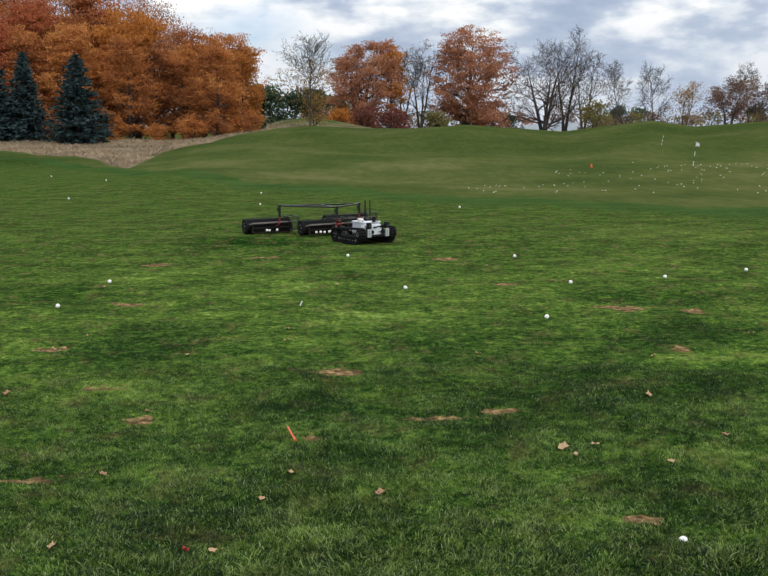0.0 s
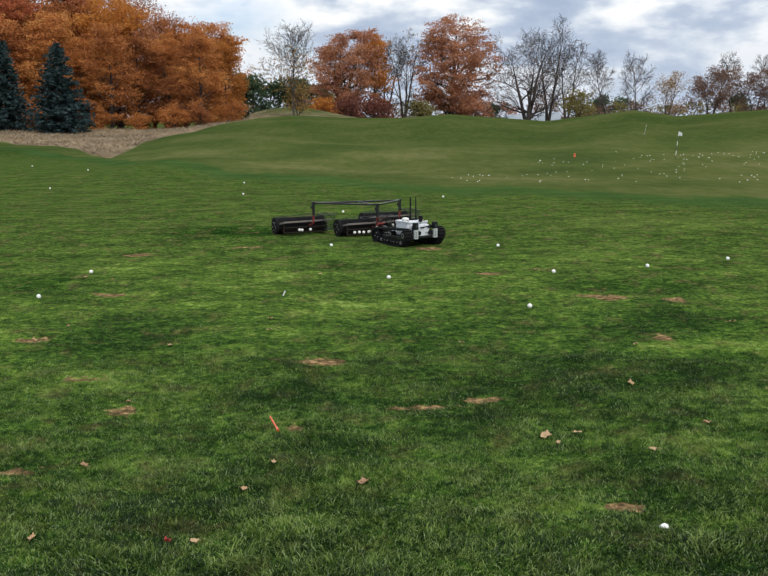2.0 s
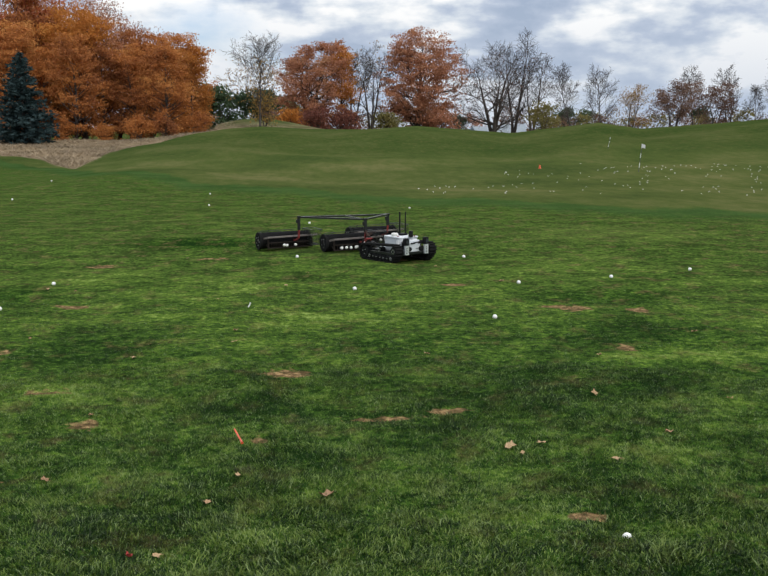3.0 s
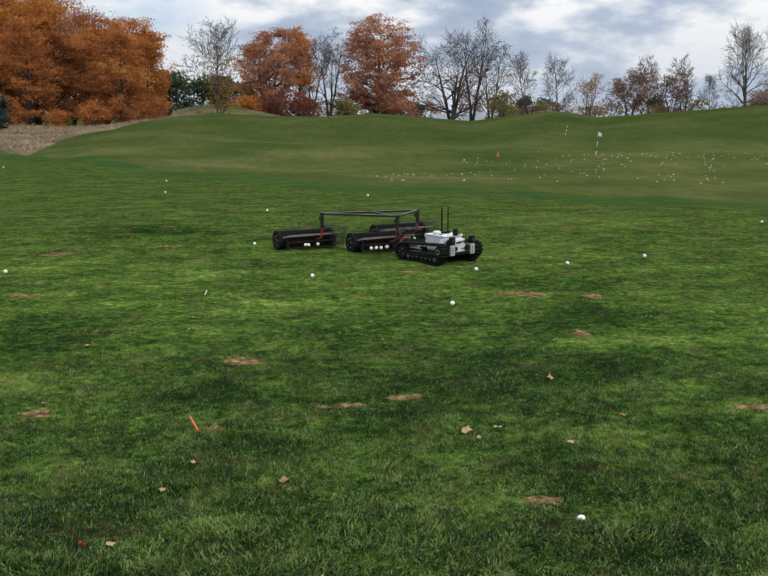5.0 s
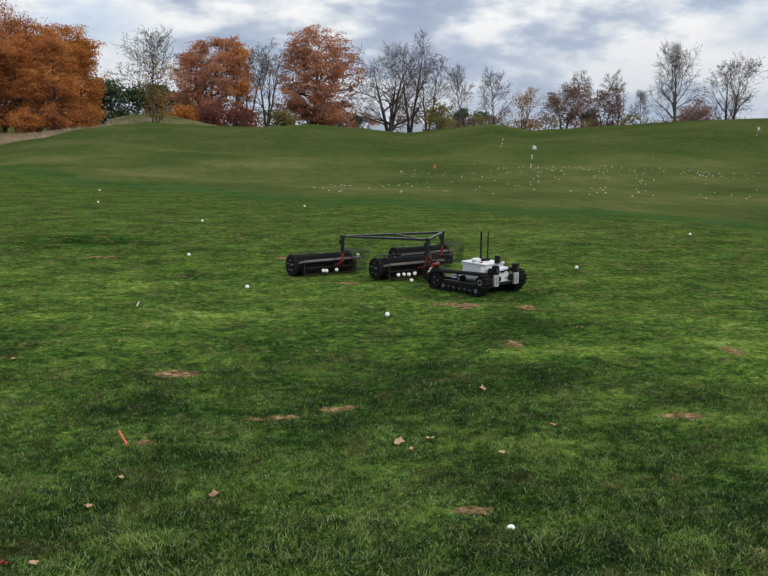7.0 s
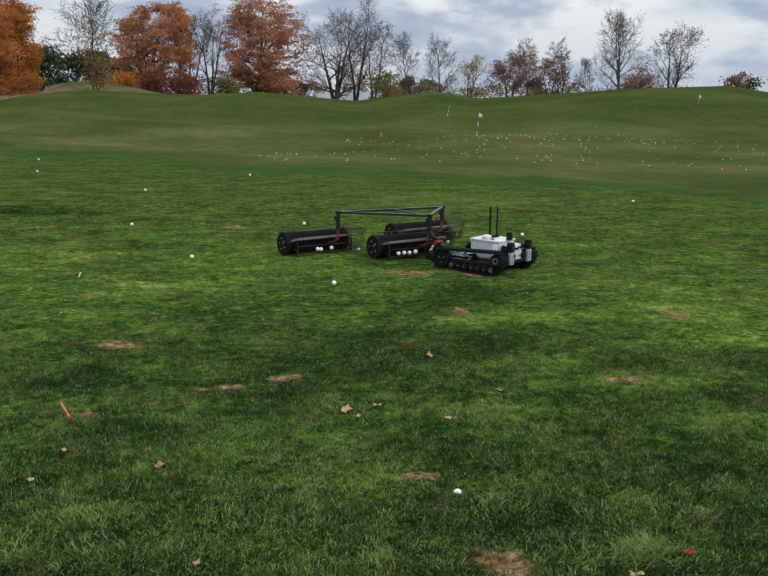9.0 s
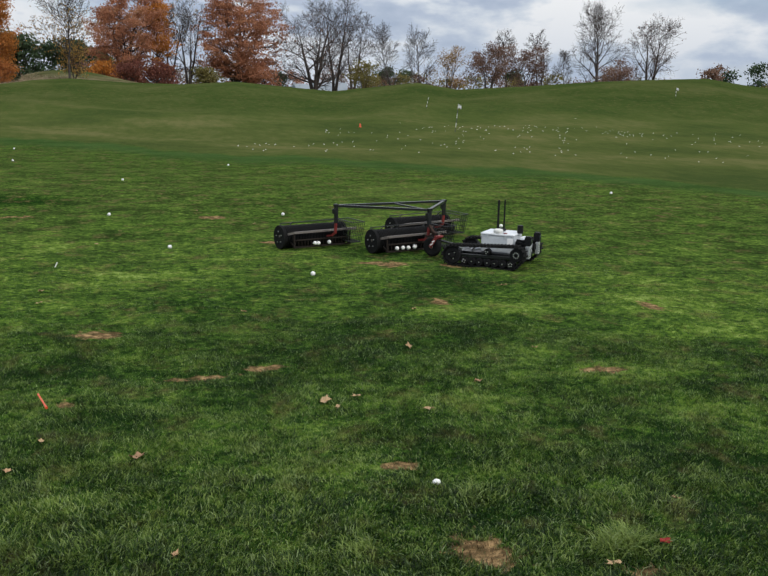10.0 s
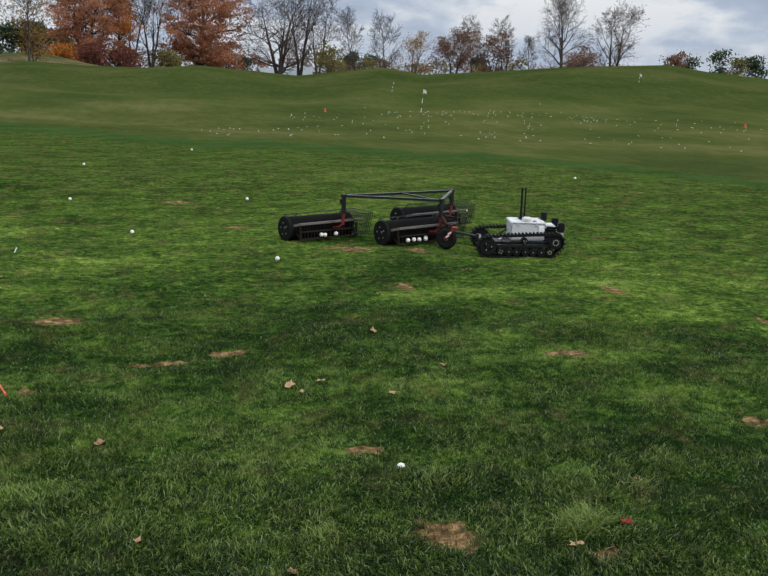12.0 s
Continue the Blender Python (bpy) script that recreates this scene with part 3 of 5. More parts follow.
    vp = np.stack([along(plain, -1, 0, 0), along(plain, 1, 0, 0), along(plain, 0, 1, 1)], 1)
    fb = (np.arange(len(bent)) * 5)[:, None, None] + np.array([[0, 1, 2], [0, 2, 3], [3, 2, 4]])
    fp = np.arange(3 * len(plain)).reshape(-1, 3) + 5 * len(bent)
    owner = np.concatenate([np.repeat(bent, 5), np.repeat(plain, 3)])
    extra = [(key, (val + (0.34 * tall if key == "tone" else 0))[owner]) for key, val in sward(p[:, 0], p[:, 1])]
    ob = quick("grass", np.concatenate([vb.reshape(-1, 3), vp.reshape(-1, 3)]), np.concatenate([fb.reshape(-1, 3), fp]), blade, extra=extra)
    tagged(ob, "short mown green grass with paler and darker patches", "grass", kind="stuff")


def make_meadow():
    rng = np.random.default_rng(8)
    n = 190000
    az, d = rng.uniform(-26, -3, n), rng.uniform(38, 92, n)
    x, y = d * np.sin(np.radians(az)), d * np.cos(np.radians(az))
    dry = dict(sward(x, y))["dry"]
    ok = dry > rng.uniform(0.3, 1, n)
    x, y, d = x[ok], y[ok], d[ok]
    n = len(x)
    h = rng.uniform(0.06, 0.26, n) * (0.75 + 0.45 * np.sin(x * 1.3 + np.sin(y)) * np.sin(y * 0.9))
    w, a, b = rng.uniform(0.008, 0.022, n), rng.uniform(0, 6.28, n), rng.uniform(0, 6.28, n)
    z, s = ground_z(x, y), h * rng.uniform(0.8, 3.0, n)
    v = np.zeros((n, 3, 3), np.float32)
    v[:, 0] = np.stack([x - w * np.cos(a), y - w * np.sin(a), z - 0.02], -1)
    v[:, 1] = np.stack([x + w * np.cos(a), y + w * np.sin(a), z - 0.02], -1)
    v[:, 2] = np.stack([x + s * np.cos(b), y + s * np.sin(b), z + h], -1)
    ob = quick("dry_grass", v.reshape(-1, 3), np.arange(3 * n).reshape(-1, 3), meadow_mat)
    tagged(ob, "tall dry beige meadow grass below the autumn woods", "grass", kind="stuff")


meadow_mat = mat("dry_meadow_blade", (0.245, 0.185, 0.115), 0.85, vary=0.7, scale=0.14, rand=0.25)
make_ground()
make_grass()
make_meadow()


# ---- trees ----
def grow(rng, h, spread, clear=0.2, limbs=16, levels=3, trunk_r=0.2, lift=0.9, stems=1, peak=0.55, kids=4, ratio=(0.32, 0.5), splay=0.14, stout=0.5, low=0.6, bend=0.10):
    """The skeleton of a tree: segments (from, to, radius, radius) and the ends of its twigs."""
    segs, tips = [], []

    def branch(p, way, length, r, level):
        n = (5, 5, 3, 2)[level]
        q, w = p.copy(), way / np.linalg.norm(way)
        for k in range(n):
            w = w + rng.normal(0, 0.16, 3) + np.array([0, 0, bend])
            w /= np.linalg.norm(w)
            e = q + w * length / n
            r1 = max(r * (1 - (k + 1) / n * 0.75), 0.009)
            segs.append((q, e, max(r * (1 - k / n * 0.75), 0.009), r1))
            q = e
            if level < levels and k >= (1 if level == 1 else 0):
                for _ in range(kids if level == 1 else 2):
                    side = rng.normal(0, 1, 3)
                    side -= w * side.dot(w)
                    side /= np.linalg.norm(side) + 1e-6
                    branch(q, w * 0.75 + side * 0.8, length * rng.uniform(*ratio) * (1.15 - 0.12 * k), r1 * 0.55, level + 1)
            if level >= 2:
                tips.append(q)

    for s in range(stems):
        tilt = np.array([rng.normal(0, 0.05), rng.normal(0, 0.05), 1.0]) if stems == 1 else np.array([splay * math.cos(s * 2.4), splay * math.sin(s * 2.4), 1.0])
        hs = h * (1 if s == 0 else rng.uniform(0.75, 0.95))
        p, w, line = np.array([0.12 * (s > 0) * math.cos(s * 2.4), 0.12 * (s > 0) * math.sin(s * 2.4), -0.25]), tilt / np.linalg.norm(tilt), []
        n = 10
        for k in range(n):
            w = w + rng.normal(0, 0.05, 3)
            w[2] = abs(w[2])
            w /= np.linalg.norm(w)
            e = p + w * (hs * 0.93 + 0.25) / n
            r0, r1 = trunk_r * (1 - k / n) ** 0.8, trunk_r * (1 - (k + 1) / n) ** 0.8
            segs.append((p, e, r0 * (1.35 if k == 0 else 1), max(r1, 0.02)))
            line.append((p, e, r1))
            p = e
        tips.append(p)
        count = max(limbs // stems, 5)
        for i in range(count):
            u = clear + (0.97 - clear) * (i + rng.uniform(0, 0.8)) / count
            a, b, r = line[min(int(u * n), n - 1)]
            at = a + (b - a) * (u * n % 1)
            ang = i * 2.399 + rng.uniform(-0.4, 0.4)
            up = lift * (low + (1.5 - low) * u)
            wide = spread * (0.35 + 0.65 * math.sin(math.pi * min(max((u - clear) / (1 - clear), 0), 1) ** peak * 0.93 + 0.1))
            branch(at, np.array([math.cos(ang), math.sin(ang), up]), wide * rng.uniform(0.8, 1.1) * math.sqrt(1 + 0.5 * up * up), max(r * stout, 0.03), 1)
    return segs, np.array(tips)


def tubes(segs, sides=4):
    p0, p1 = np.array([s[0] for s in segs]), np.array([s[1] for s in segs])
    r0, r1 = np.array([s[2] for s in segs]), np.array([s[3] for s in segs])
    d = p1 - p0
    d /= np.linalg.norm(d, axis=1)[:, None] + 1e-9
    u = np.cross(d, np.where(np.abs(d[:, 2:]) > 0.9, [[1.0, 0, 0]], [[0, 0, 1.0]]))
    u /= np.linalg.norm(u, axis=1)[:, None] + 1e-9
    w = np.cross(d, u)
    n = len(segs)
    v = np.zeros((n, 2 * sides, 3))
    for k in range(sides):
        a = 2 * math.pi * k / sides
        o = u * math.cos(a) + w * math.sin(a)
        v[:, k], v[:, sides + k] = p0 + o * r0[:, None], p1 + o * r1[:, None]
    base = (np.arange(n) * 2 * sides)[:, None]
    f = np.concatenate([base + np.array([[k, (k + 1) % sides, sides + (k + 1) % sides, sides + k]]) for k in range(sides)])
    return v.reshape(-1, 3), f


def leaves(rng, tips, count, size, scatter, z_min=0.2, bunch=0.55, airy=0.0):
    # leaves gather in flat sprays round some of the twigs; an airy crown thins out to bare twigs at its top
    tips = tips[rng.permutation(len(tips))[:max(int(len(tips) * bunch), 6)]]
    if airy:
        u = tips[:, 2] / tips[:, 2].max()
        tips = tips[rng.uniform(0, 1, len(tips)) > airy * np.clip((u - 0.45) / 0.5, 0, 1)]
    c = tips[rng.integers(0, len(tips), count)] + rng.normal(0, scatter, (count, 3)) * np.array([1.15, 1.15, 0.38])
    c[:, 2] = np.maximum(c[:, 2], z_min + rng.uniform(0, 0.5, count))
    s = size * rng.uniform(0.6, 1.3, count)[:, None]
    a = rng.normal(0, 1, (count, 3))
    a /= np.linalg.norm(a, axis=1)[:, None]
    b = np.cross(a, rng.normal(0, 1, (count, 3)))
    b /= np.linalg.norm(b, axis=1)[:, None]
    v = np.stack([c - a * s * 0.5 - b * s * 0.42, c + b * s * 0.42 - a * s * 0.4, c + a * s * 0.65], 1)
    return v.reshape(-1, 3), np.arange(3 * count).reshape(-1, 3)


def tree(name, seed, h, spread, skin, foliage=None, count=0, size=0.25, scatter=0.35, label="", category="tree", finest=0.0, bunch=0.55, airy=0.0, **kw):
    if count < 1000 and h > 2.5:
        # bare trees: slender limbs that end in a haze of long fine twigs
        kw = {"ratio": (0.38, 0.56), "stout": 0.62, "low": 0.15, "bend": 0.055, **kw, "trunk_r": kw["trunk_r"] * 0.85, "kids": min(kw.get("kids", 3), 3)}
    rng = np.random.default_rng(seed)
    ob = thing(name, Matrix(), label, category)
    segs, tips = grow(rng, h, spread, **kw)
    # stout limbs are rounder than twigs; a full crown hides its finest ones
    finest = max(finest, 0.0095 if count > 1200 else 0.0)
    stout, twigs = [s for s in segs if s[2] > 0.07] or segs[:1], [s for s in segs if finest < s[2] <= 0.07]
    (v0, f0), (v1, f1) = tubes(stout, 6), tubes(twigs or stout[-1:], 3)
    quick("trunk", np.concatenate([v0, v1]), [list(f) for f in f0] + [list(f) for f in f1 + len(v0)], skin, ob)
    if foliage:
        quick("crown", *leaves(rng, tips, count, size, scatter, bunch=bunch, airy=airy), foliage, ob)
    return ob


def spot(az, d, sink=0.0, turn=0.0, scale=1.0):
    x, y = d * math.sin(radians(az)), d * math.cos(radians(az))
    return Matrix.Translation((x, y, float(ground_z(x, y)) - sink)) @ Matrix.Rotation(radians(turn), 4, "Z") @ Matrix.Scale(scale, 4)


def stand(ob, az, d, turn=0.0, scale=1.0):
    ob.matrix_basis = spot(az, d, 0.05, turn, scale)
    return ob


def tall_to(az, d, el):
    """The height of what stands at a bearing and distance and reaches up to an elevation."""
    x, y = d * math.sin(radians(az)), d * math.cos(radians(az))
    return 1.62 + d * math.tan(radians(el)) - float(ground_z(x, y))


def spruce(seed, h, wide, label):
    rng = np.random.default_rng(seed)
    ob = thing("blue_spruce", Matrix(), label, "tree")
    quick("trunk", *tubes([(np.array([0, 0, -0.2]), np.array([0, 0, h * 0.5]), 0.14, 0.08), (np.array([0, 0, h * 0.5]), np.array([0, 0, h]), 0.08, 0.015)], 8), bark, ob)
    vs = []
    z = 0.15
    while z < h * 0.985:
        u = z / h
        reach = wide * 1.3 * (1 - u) ** 0.9 * (0.7 + 0.3 * min(1, u / 0.10)) + 0.12
        for k in range(int(6 + 13 * (1 - u))):
            a = rng.uniform(0, 6.283)
            out = np.array([math.cos(a), math.sin(a), 0.0])
            side = np.array([-out[1], out[0], 0.0])
            length = reach * rng.uniform(0.72, 1.12)
            droop = rng.uniform(0.05, 0.30) * (1 - u)
            for s in np.arange(0.18, 1.0, 0.30 / max(length, 0.35)):
                c = np.array([0, 0, z]) + out * length * s + np.array([0, 0, (0.10 - droop * s) * length + 0.16 * length * s * s])
                for _ in range(4):
                    w = out * rng.uniform(0.3, 1) + side * rng.normal(0, 0.8) + np.array([0, 0, rng.normal(0.05, 0.3)])
                    w /= np.linalg.norm(w)
                    g = np.cross(w, rng.normal(0, 1, 3))
                    g /= np.linalg.norm(g)
                    ln, bw = rng.uniform(0.25, 0.46), rng.uniform(0.07, 0.13)
                    vs.append((c - g * bw, c + g * bw, c + w * ln))
        z += 0.19 + 0.05 * (1 - u)
    quick("foliage", np.array(vs).reshape(-1, 3), np.arange(3 * len(vs)).reshape(-1, 3), needles, ob)
    return ob


def make_trees():
    rng = np.random.default_rng(21)
    # the autumn woods: a few kinds of maple, copied at various sizes
    kinds = []
    for s, leaf, n, what in ((1, orange, 9000, "orange"), (2, amber, 9000, "amber"), (3, crimson, 8000, "dull crimson"), (4, orange, 9000, "orange")):
        kinds.append(tree("maple_tree", 100 + s, 10.0, 3.1, bark, leaf, int(n * 1.6), 0.150, 0.30, "tall maple in " + what + " leaf at the edge of the woods", finest=0.022, bunch=0.2, clear=0.05, limbs=46, levels=2, trunk_r=0.2, lift=0.5, peak=0.55, kids=3))
        tagged(kinds[-1], group="autumn woods")
    thin = tree("maple_tree", 120, 10.0, 2.8, bark_pale, russet, 4200, 0.115, 0.30, "half-bare maple rising above the autumn woods", clear=0.3, limbs=16, levels=3, trunk_r=0.15, lift=1.1)
    tagged(thin, group="autumn woods")
    sky_az, sky_el = [-27, -21.4, -19, -16.5, -14, -12.8, -11.6, -10.2, -9.0, -8.1], [7.3, 7.3, 7.5, 7.6, 6.9, 6.0, 5.9, 6.0, 5.3, 4.2]
    first = set()
    for row, (d, gap, drop) in enumerate(((84, 1.7, 1.9), (90, 1.4, 0.6), (97, 0.95, 0.0))):
        az = -26.5 + 0.5 * row
        while az < -8.0:
            dd = d + rng.uniform(-2.5, 2.5)
            el = float(np.interp(az, sky_az, sky_el)) - drop * rng.uniform(0.5, 1.3) + rng.normal(0, 0.12)
            if az > -10.5:
                el = float(np.interp(az, sky_az, sky_el)) - 0.12 * (2 - row)
            k = int(rng.choice(4, p=((0.46, 0.08, 0.02, 0.44), (0.32, 0.16, 0.20, 0.32), (0.24, 0.14, 0.38, 0.24))[row]))
            if az > -10.8 and k == 2:
                k = 0
            if len(first) < 4:
                k = (3, 0, 1, 2)[len(first)]
            src = kinds[k]
            if rng.uniform() < (0.0, 0.16, 0.34)[row] and az < -13 + row:
                src, el = thin, el + 0.08
            sc = tall_to(az, dd, el) / (10.3 if src is thin else 9.8)
            m = spot(az, dd, 0.05, rng.uniform(0, 360), sc)
            if src in first:
                copy_thing(src, m)
            else:
                first.add(src)
                src.matrix_basis = m
            az += gap * rng.uniform(0.8, 1.2)
    # bushes along the foot of the woods
    low = tree("bush", 140, 2.0, 1.5, bark, orange, 3000, 0.13, 0.26, "low orange bush at the foot of the woods", "bush", clear=0.02, limbs=14, levels=2, trunk_r=0.05, lift=0.8, stems=3)
    tagged(low, "low orange bush at the foot of the woods", group="bushes at the woods")
    for i, az in enumerate(np.arange(-25, -7.6, 1.9)):
        m = spot(az + rng.uniform(-0.4, 0.4), 80.5 + rng.uniform(-1, 2), 0.05, rng.uniform(0, 360), rng.uniform(0.7, 1.35))
        if i == 0:
            low.matrix_basis = m
        else:
            copy_thing(low, m)
    # blue spruces before the woods
    for az, d, el, w, seed in ((-17.65, 74, 4.3, 1.95, 1), (-20.5, 76, 4.25, 1.35, 2), (-21.9, 75, 3.7, 1.4, 3), (-24.6, 77, 4.0, 1.7, 4)):
        stand(spruce(300 + seed, tall_to(az, d, el), w, "dense blue-green spruce standing before the autumn woods"), az, d, seed * 50)
    # single trees along the crest
    d = 92
    T = tall_to
    stand(tree("young_tree", 201, T(-4.4, 74, 4.55), 2.2, bark_pale, golden, 1150, 0.12, 0.15, "slender nearly bare tree with few yellow leaves", airy=1.7, bunch=0.5, kids=3, clear=0.24, limbs=18, levels=3, trunk_r=0.10, lift=1.3, low=0.3, bend=0.07, ratio=(0.36, 0.52)), -4.4, 74)
    stand(tree("bush", 202, 2.3, 0.9, bark, golden, 700, 0.13, 0.25, "yellow-leaved bush at the foot of a slender tree", "bush", clear=0.05, limbs=12, levels=2, trunk_r=0.05, stems=3), -4.15, 75)
    stand(tree("maple_tree", 203, T(-1.5, d, 5.05), 2.9, bark, russet, 26000, 0.14, 0.24, "red-orange maple with a dense rounded crown", clear=0.08, bunch=0.3, limbs=40, levels=3, trunk_r=0.28, lift=0.45, stems=2, kids=2, peak=0.7), -1.5, d)
    stand(tree("maple_tree", 204, T(0.3, d, 4.75), 2.1, bark, amber, 9000, 0.14, 0.22, "thin orange maple with a yellowing lower crown", clear=0.12, limbs=26, levels=3, trunk_r=0.16, lift=0.6, kids=2, peak=0.5), 0.3, d + 1)
    stand(tree("bare_tree", 205, T(2.2, d, 4.55), 1.9, bark, None, label="dark bare deciduous tree with several stems", clear=0.22, limbs=20, levels=3, trunk_r=0.17, lift=1.5, stems=3), 2.2, d)
    stand(tree("bare_tree", 206, T(1.1, d + 4, 4.75), 1.8, bark_pale, golden, 260, 0.17, 0.3, label="grey half-bare tree with sparse golden leaves", clear=0.2, limbs=18, levels=3, trunk_r=0.14, lift=1.6, stems=2), 1.1, d + 4)
    stand(tree("maple_tree", 207, T(4.9, d, 5.35), 3.9, bark, russet, 34000, 0.14, 0.25, "broad russet maple with an open airy top", clear=0.06, bunch=0.28, airy=0.85, limbs=52, levels=3, trunk_r=0.30, lift=0.38, kids=2, peak=0.72), 4.9, d)
    stand(tree("bare_tree", 208, T(9.5, d, 4.6), 3.9, bark, brown, 500, 0.16, 0.14, label="large spreading bare tree with some brown leaves", airy=1.0, clear=0.08, limbs=30, levels=3, trunk_r=0.24, lift=0.7, stems=3, kids=3), 9.5, d)
    stand(tree("bare_tree", 209, T(10.8, d + 2, 4.9), 1.9, bark, None, label="tall narrow bare tree with steep limbs", clear=0.2, limbs=18, levels=3, trunk_r=0.2, lift=2.0, stems=2, kids=4), 10.7, d + 2)
    stand(tree("bare_tree", 210, T(11.9, d, 3.75), 1.7, bark, brown, 120, 0.14, 0.12, label="dark bare tree with upswept twigs", clear=0.2, limbs=18, levels=3, trunk_r=0.16, lift=1.7, stems=2, kids=4), 11.8, d)
    stand(tree("bare_tree", 211, T(14.1, d + 6, 3.25), 1.5, bark_pale, None, label="slim bare grey tree", clear=0.15, limbs=18, levels=3, trunk_r=0.12, lift=1.8, kids=4), 14.1, d + 6)
    stand(tree("bare_tree", 212, T(15.7, d + 6, 3.0), 1.7, bark_pale, None, label="slim bare grey tree with spreading limbs", clear=0.15, limbs=18, levels=3, trunk_r=0.12, lift=1.5, kids=4), 15.7, d + 6)
    stand(tree("young_tree", 213, T(17.4, d, 2.1), 1.6, bark_pale, golden, 3500, 0.085, 0.16, "small pale tree with thin yellowish leaves", clear=0.15, limbs=18, levels=3, trunk_r=0.10, lift=1.2, stems=2), 17.4, d)
    stand(tree("brown_tree", 214, T(19.8, d, 2.35), 2.0, bark, brown, 9500, 0.10, 0.17, "low spreading tree with dull red-brown leaves", clear=0.25, limbs=20, levels=3, trunk_r=0.14, lift=0.8, stems=2, low=0.3, bend=0.06), 19.8, d)
    stand(tree("bare_tree", 215, T(21.0, d + 4, 3.0), 1.3, bark_pale, None, label="slim bare tree beside a brown-leaved one", clear=0.3, limbs=14, levels=3, trunk_r=0.11, lift=1.7), 20.9, d + 4)
    stand(tree("brown_tree", 216, T(22.4, d, 2.1), 1.9, bark, brown, 5500, 0.10, 0.18, "half-bare brown-leaved tree on the crest", clear=0.12, limbs=18, levels=3, trunk_r=0.12, lift=1.0, stems=2), 22.1, d)
    stand(tree("bare_tree", 217, T(22.8, d + 3, 2.95), 1.4, bark_pale, None, label="bare tree above brown bushes", clear=0.2, limbs=16, levels=3, trunk_r=0.12, lift=1.5, stems=2), 22.8, d + 3)
    stand(tree("bare_tree", 218, T(24.1, d, 2.2), 1.0, bark_pale, None, label="small thin bare tree", clear=0.15, limbs=12, levels=3, trunk_r=0.08, lift=1.6), 24.1, d)
    stand(tree("bare_tree", 219, T(26.1, d, 4.2), 2.5, bark_pale, None, label="tall bare tree with a broad fan of branches", clear=0.15, limbs=26, levels=3, trunk_r=0.22, lift=1.4, kids=4), 26.1, d)
    stand(tree("bush", 220, T(27.1, d - 4, 1.6), 1.4, bark, brown, 4200, 0.11, 0.28, "dense brown bush below a tall bare tree", "bush", clear=0.05, limbs=14, levels=2, trunk_r=0.06, stems=3), 27.1, d - 4)
    stand(tree("bare_tree", 221, T(29.0, d, 3.8), 2.1, bark, brown, 900, 0.11, 0.14, label="bare tree with a few brown tufts in its crown", clear=0.15, limbs=22, levels=3, trunk_r=0.2, lift=1.5, stems=2, kids=4), 29.0, d)
    for k, (az, el, w, leaf, dd) in enumerate(((32.3, 1.45, 1.5, brown, 110), (33.5, 1.2, 1.6, deep, 120), (34.6, 1.8, 1.8, deep, 125), (35.6, 1.3, 1.6, olive, 120), (38.2, 1.3, 2.0, deep, 120))):
        stand(tree("far_tree", 230 + k, T(az, dd, el), w, bark, leaf, 1300, 0.26, 0.35, "small distant tree in dull green and brown", clear=0.08, limbs=14, levels=2, trunk_r=0.1), az, dd)
    # olive and scarlet bushes between them, dark green trees beyond
    for k, (az, el, w, leaf, dd, what) in enumerate(((12.45, 1.15, 1.7, olive, 88, "rounded olive-green bush on the crest"), (-1.0, 0.5, 1.6, scarlet, 86, "low scarlet bush beneath a maple"), (0.6, 0.45, 1.5, scarlet, 86, "low dark red bush beneath a maple"),
                                                    (3.2, 0.7, 1.2, olive, 88, "olive-green bush growing between the trees"), (6.4, 0.7, 1.5, russet, 90, "low russet bush beside a maple"), (8.3, 0.8, 2.0, russet, 128, "low russet bush below a bare tree"),
                                                    (10.0, 1.1, 2.2, brown, 128, "low brown bush below bare trees"), (11.4, 1.0, 2.0, brown, 128, "low brown bush below bare trees"), (-2.6, 0.55, 1.6, amber, 90, "low amber bush beside a maple"))):
        stand(tree("bush", 250 + k, max(T(az, dd, el), 0.7), w, bark, leaf, 1500, 0.18, 0.3, what, "bush", clear=0.02, limbs=14, levels=2, trunk_r=0.05, stems=3), az, dd)
    far = tree("dark_green_tree", 270, 6.0, 1.7, bark, deep, 2600, 0.22, 0.35, "dark green tree in the distance behind the crest", clear=0.05, limbs=18, levels=2, trunk_r=0.12)
    tagged(far, group="dark green trees")
    for i, (az, el) in enumerate(((-7.6, 1.7), (-7.0, 1.9), (-6.3, 1.75), (-5.6, 1.55), (-4.9, 1.6), (-3.9, 1.3), (-3.2, 1.55), (-2.6, 1.3), (13.3, 0.7), (14.7, 0.6), (7.7, 0.4), (36.7, 0.9), (21.0, 0.7))):
        m = spot(az, 128, 0.05, i * 77, T(az, 128, el) / 6.2)
        if i == 0:
            far.matrix_basis = m
        else:
            copy_thing(far, m)

    # a low hedgerow beyond the crest closes the view under the crowns
    hedge = [tree("hedge_bush", 280 + k, 3.0, 2.2, bark, leaf, 700, 0.26, 0.38, what, "bush", finest=0.01, clear=0.02, limbs=12, levels=2, trunk_r=0.06, stems=3)
             for k, (leaf, what) in enumerate(((brown, "brown hedge bush beyond the crest"), (olive, "olive hedge bush beyond the crest"), (scarlet, "dull red hedge bush beyond the crest")))]
    for ob in hedge:
        tagged(ob, group="hedgerow beyond the crest")
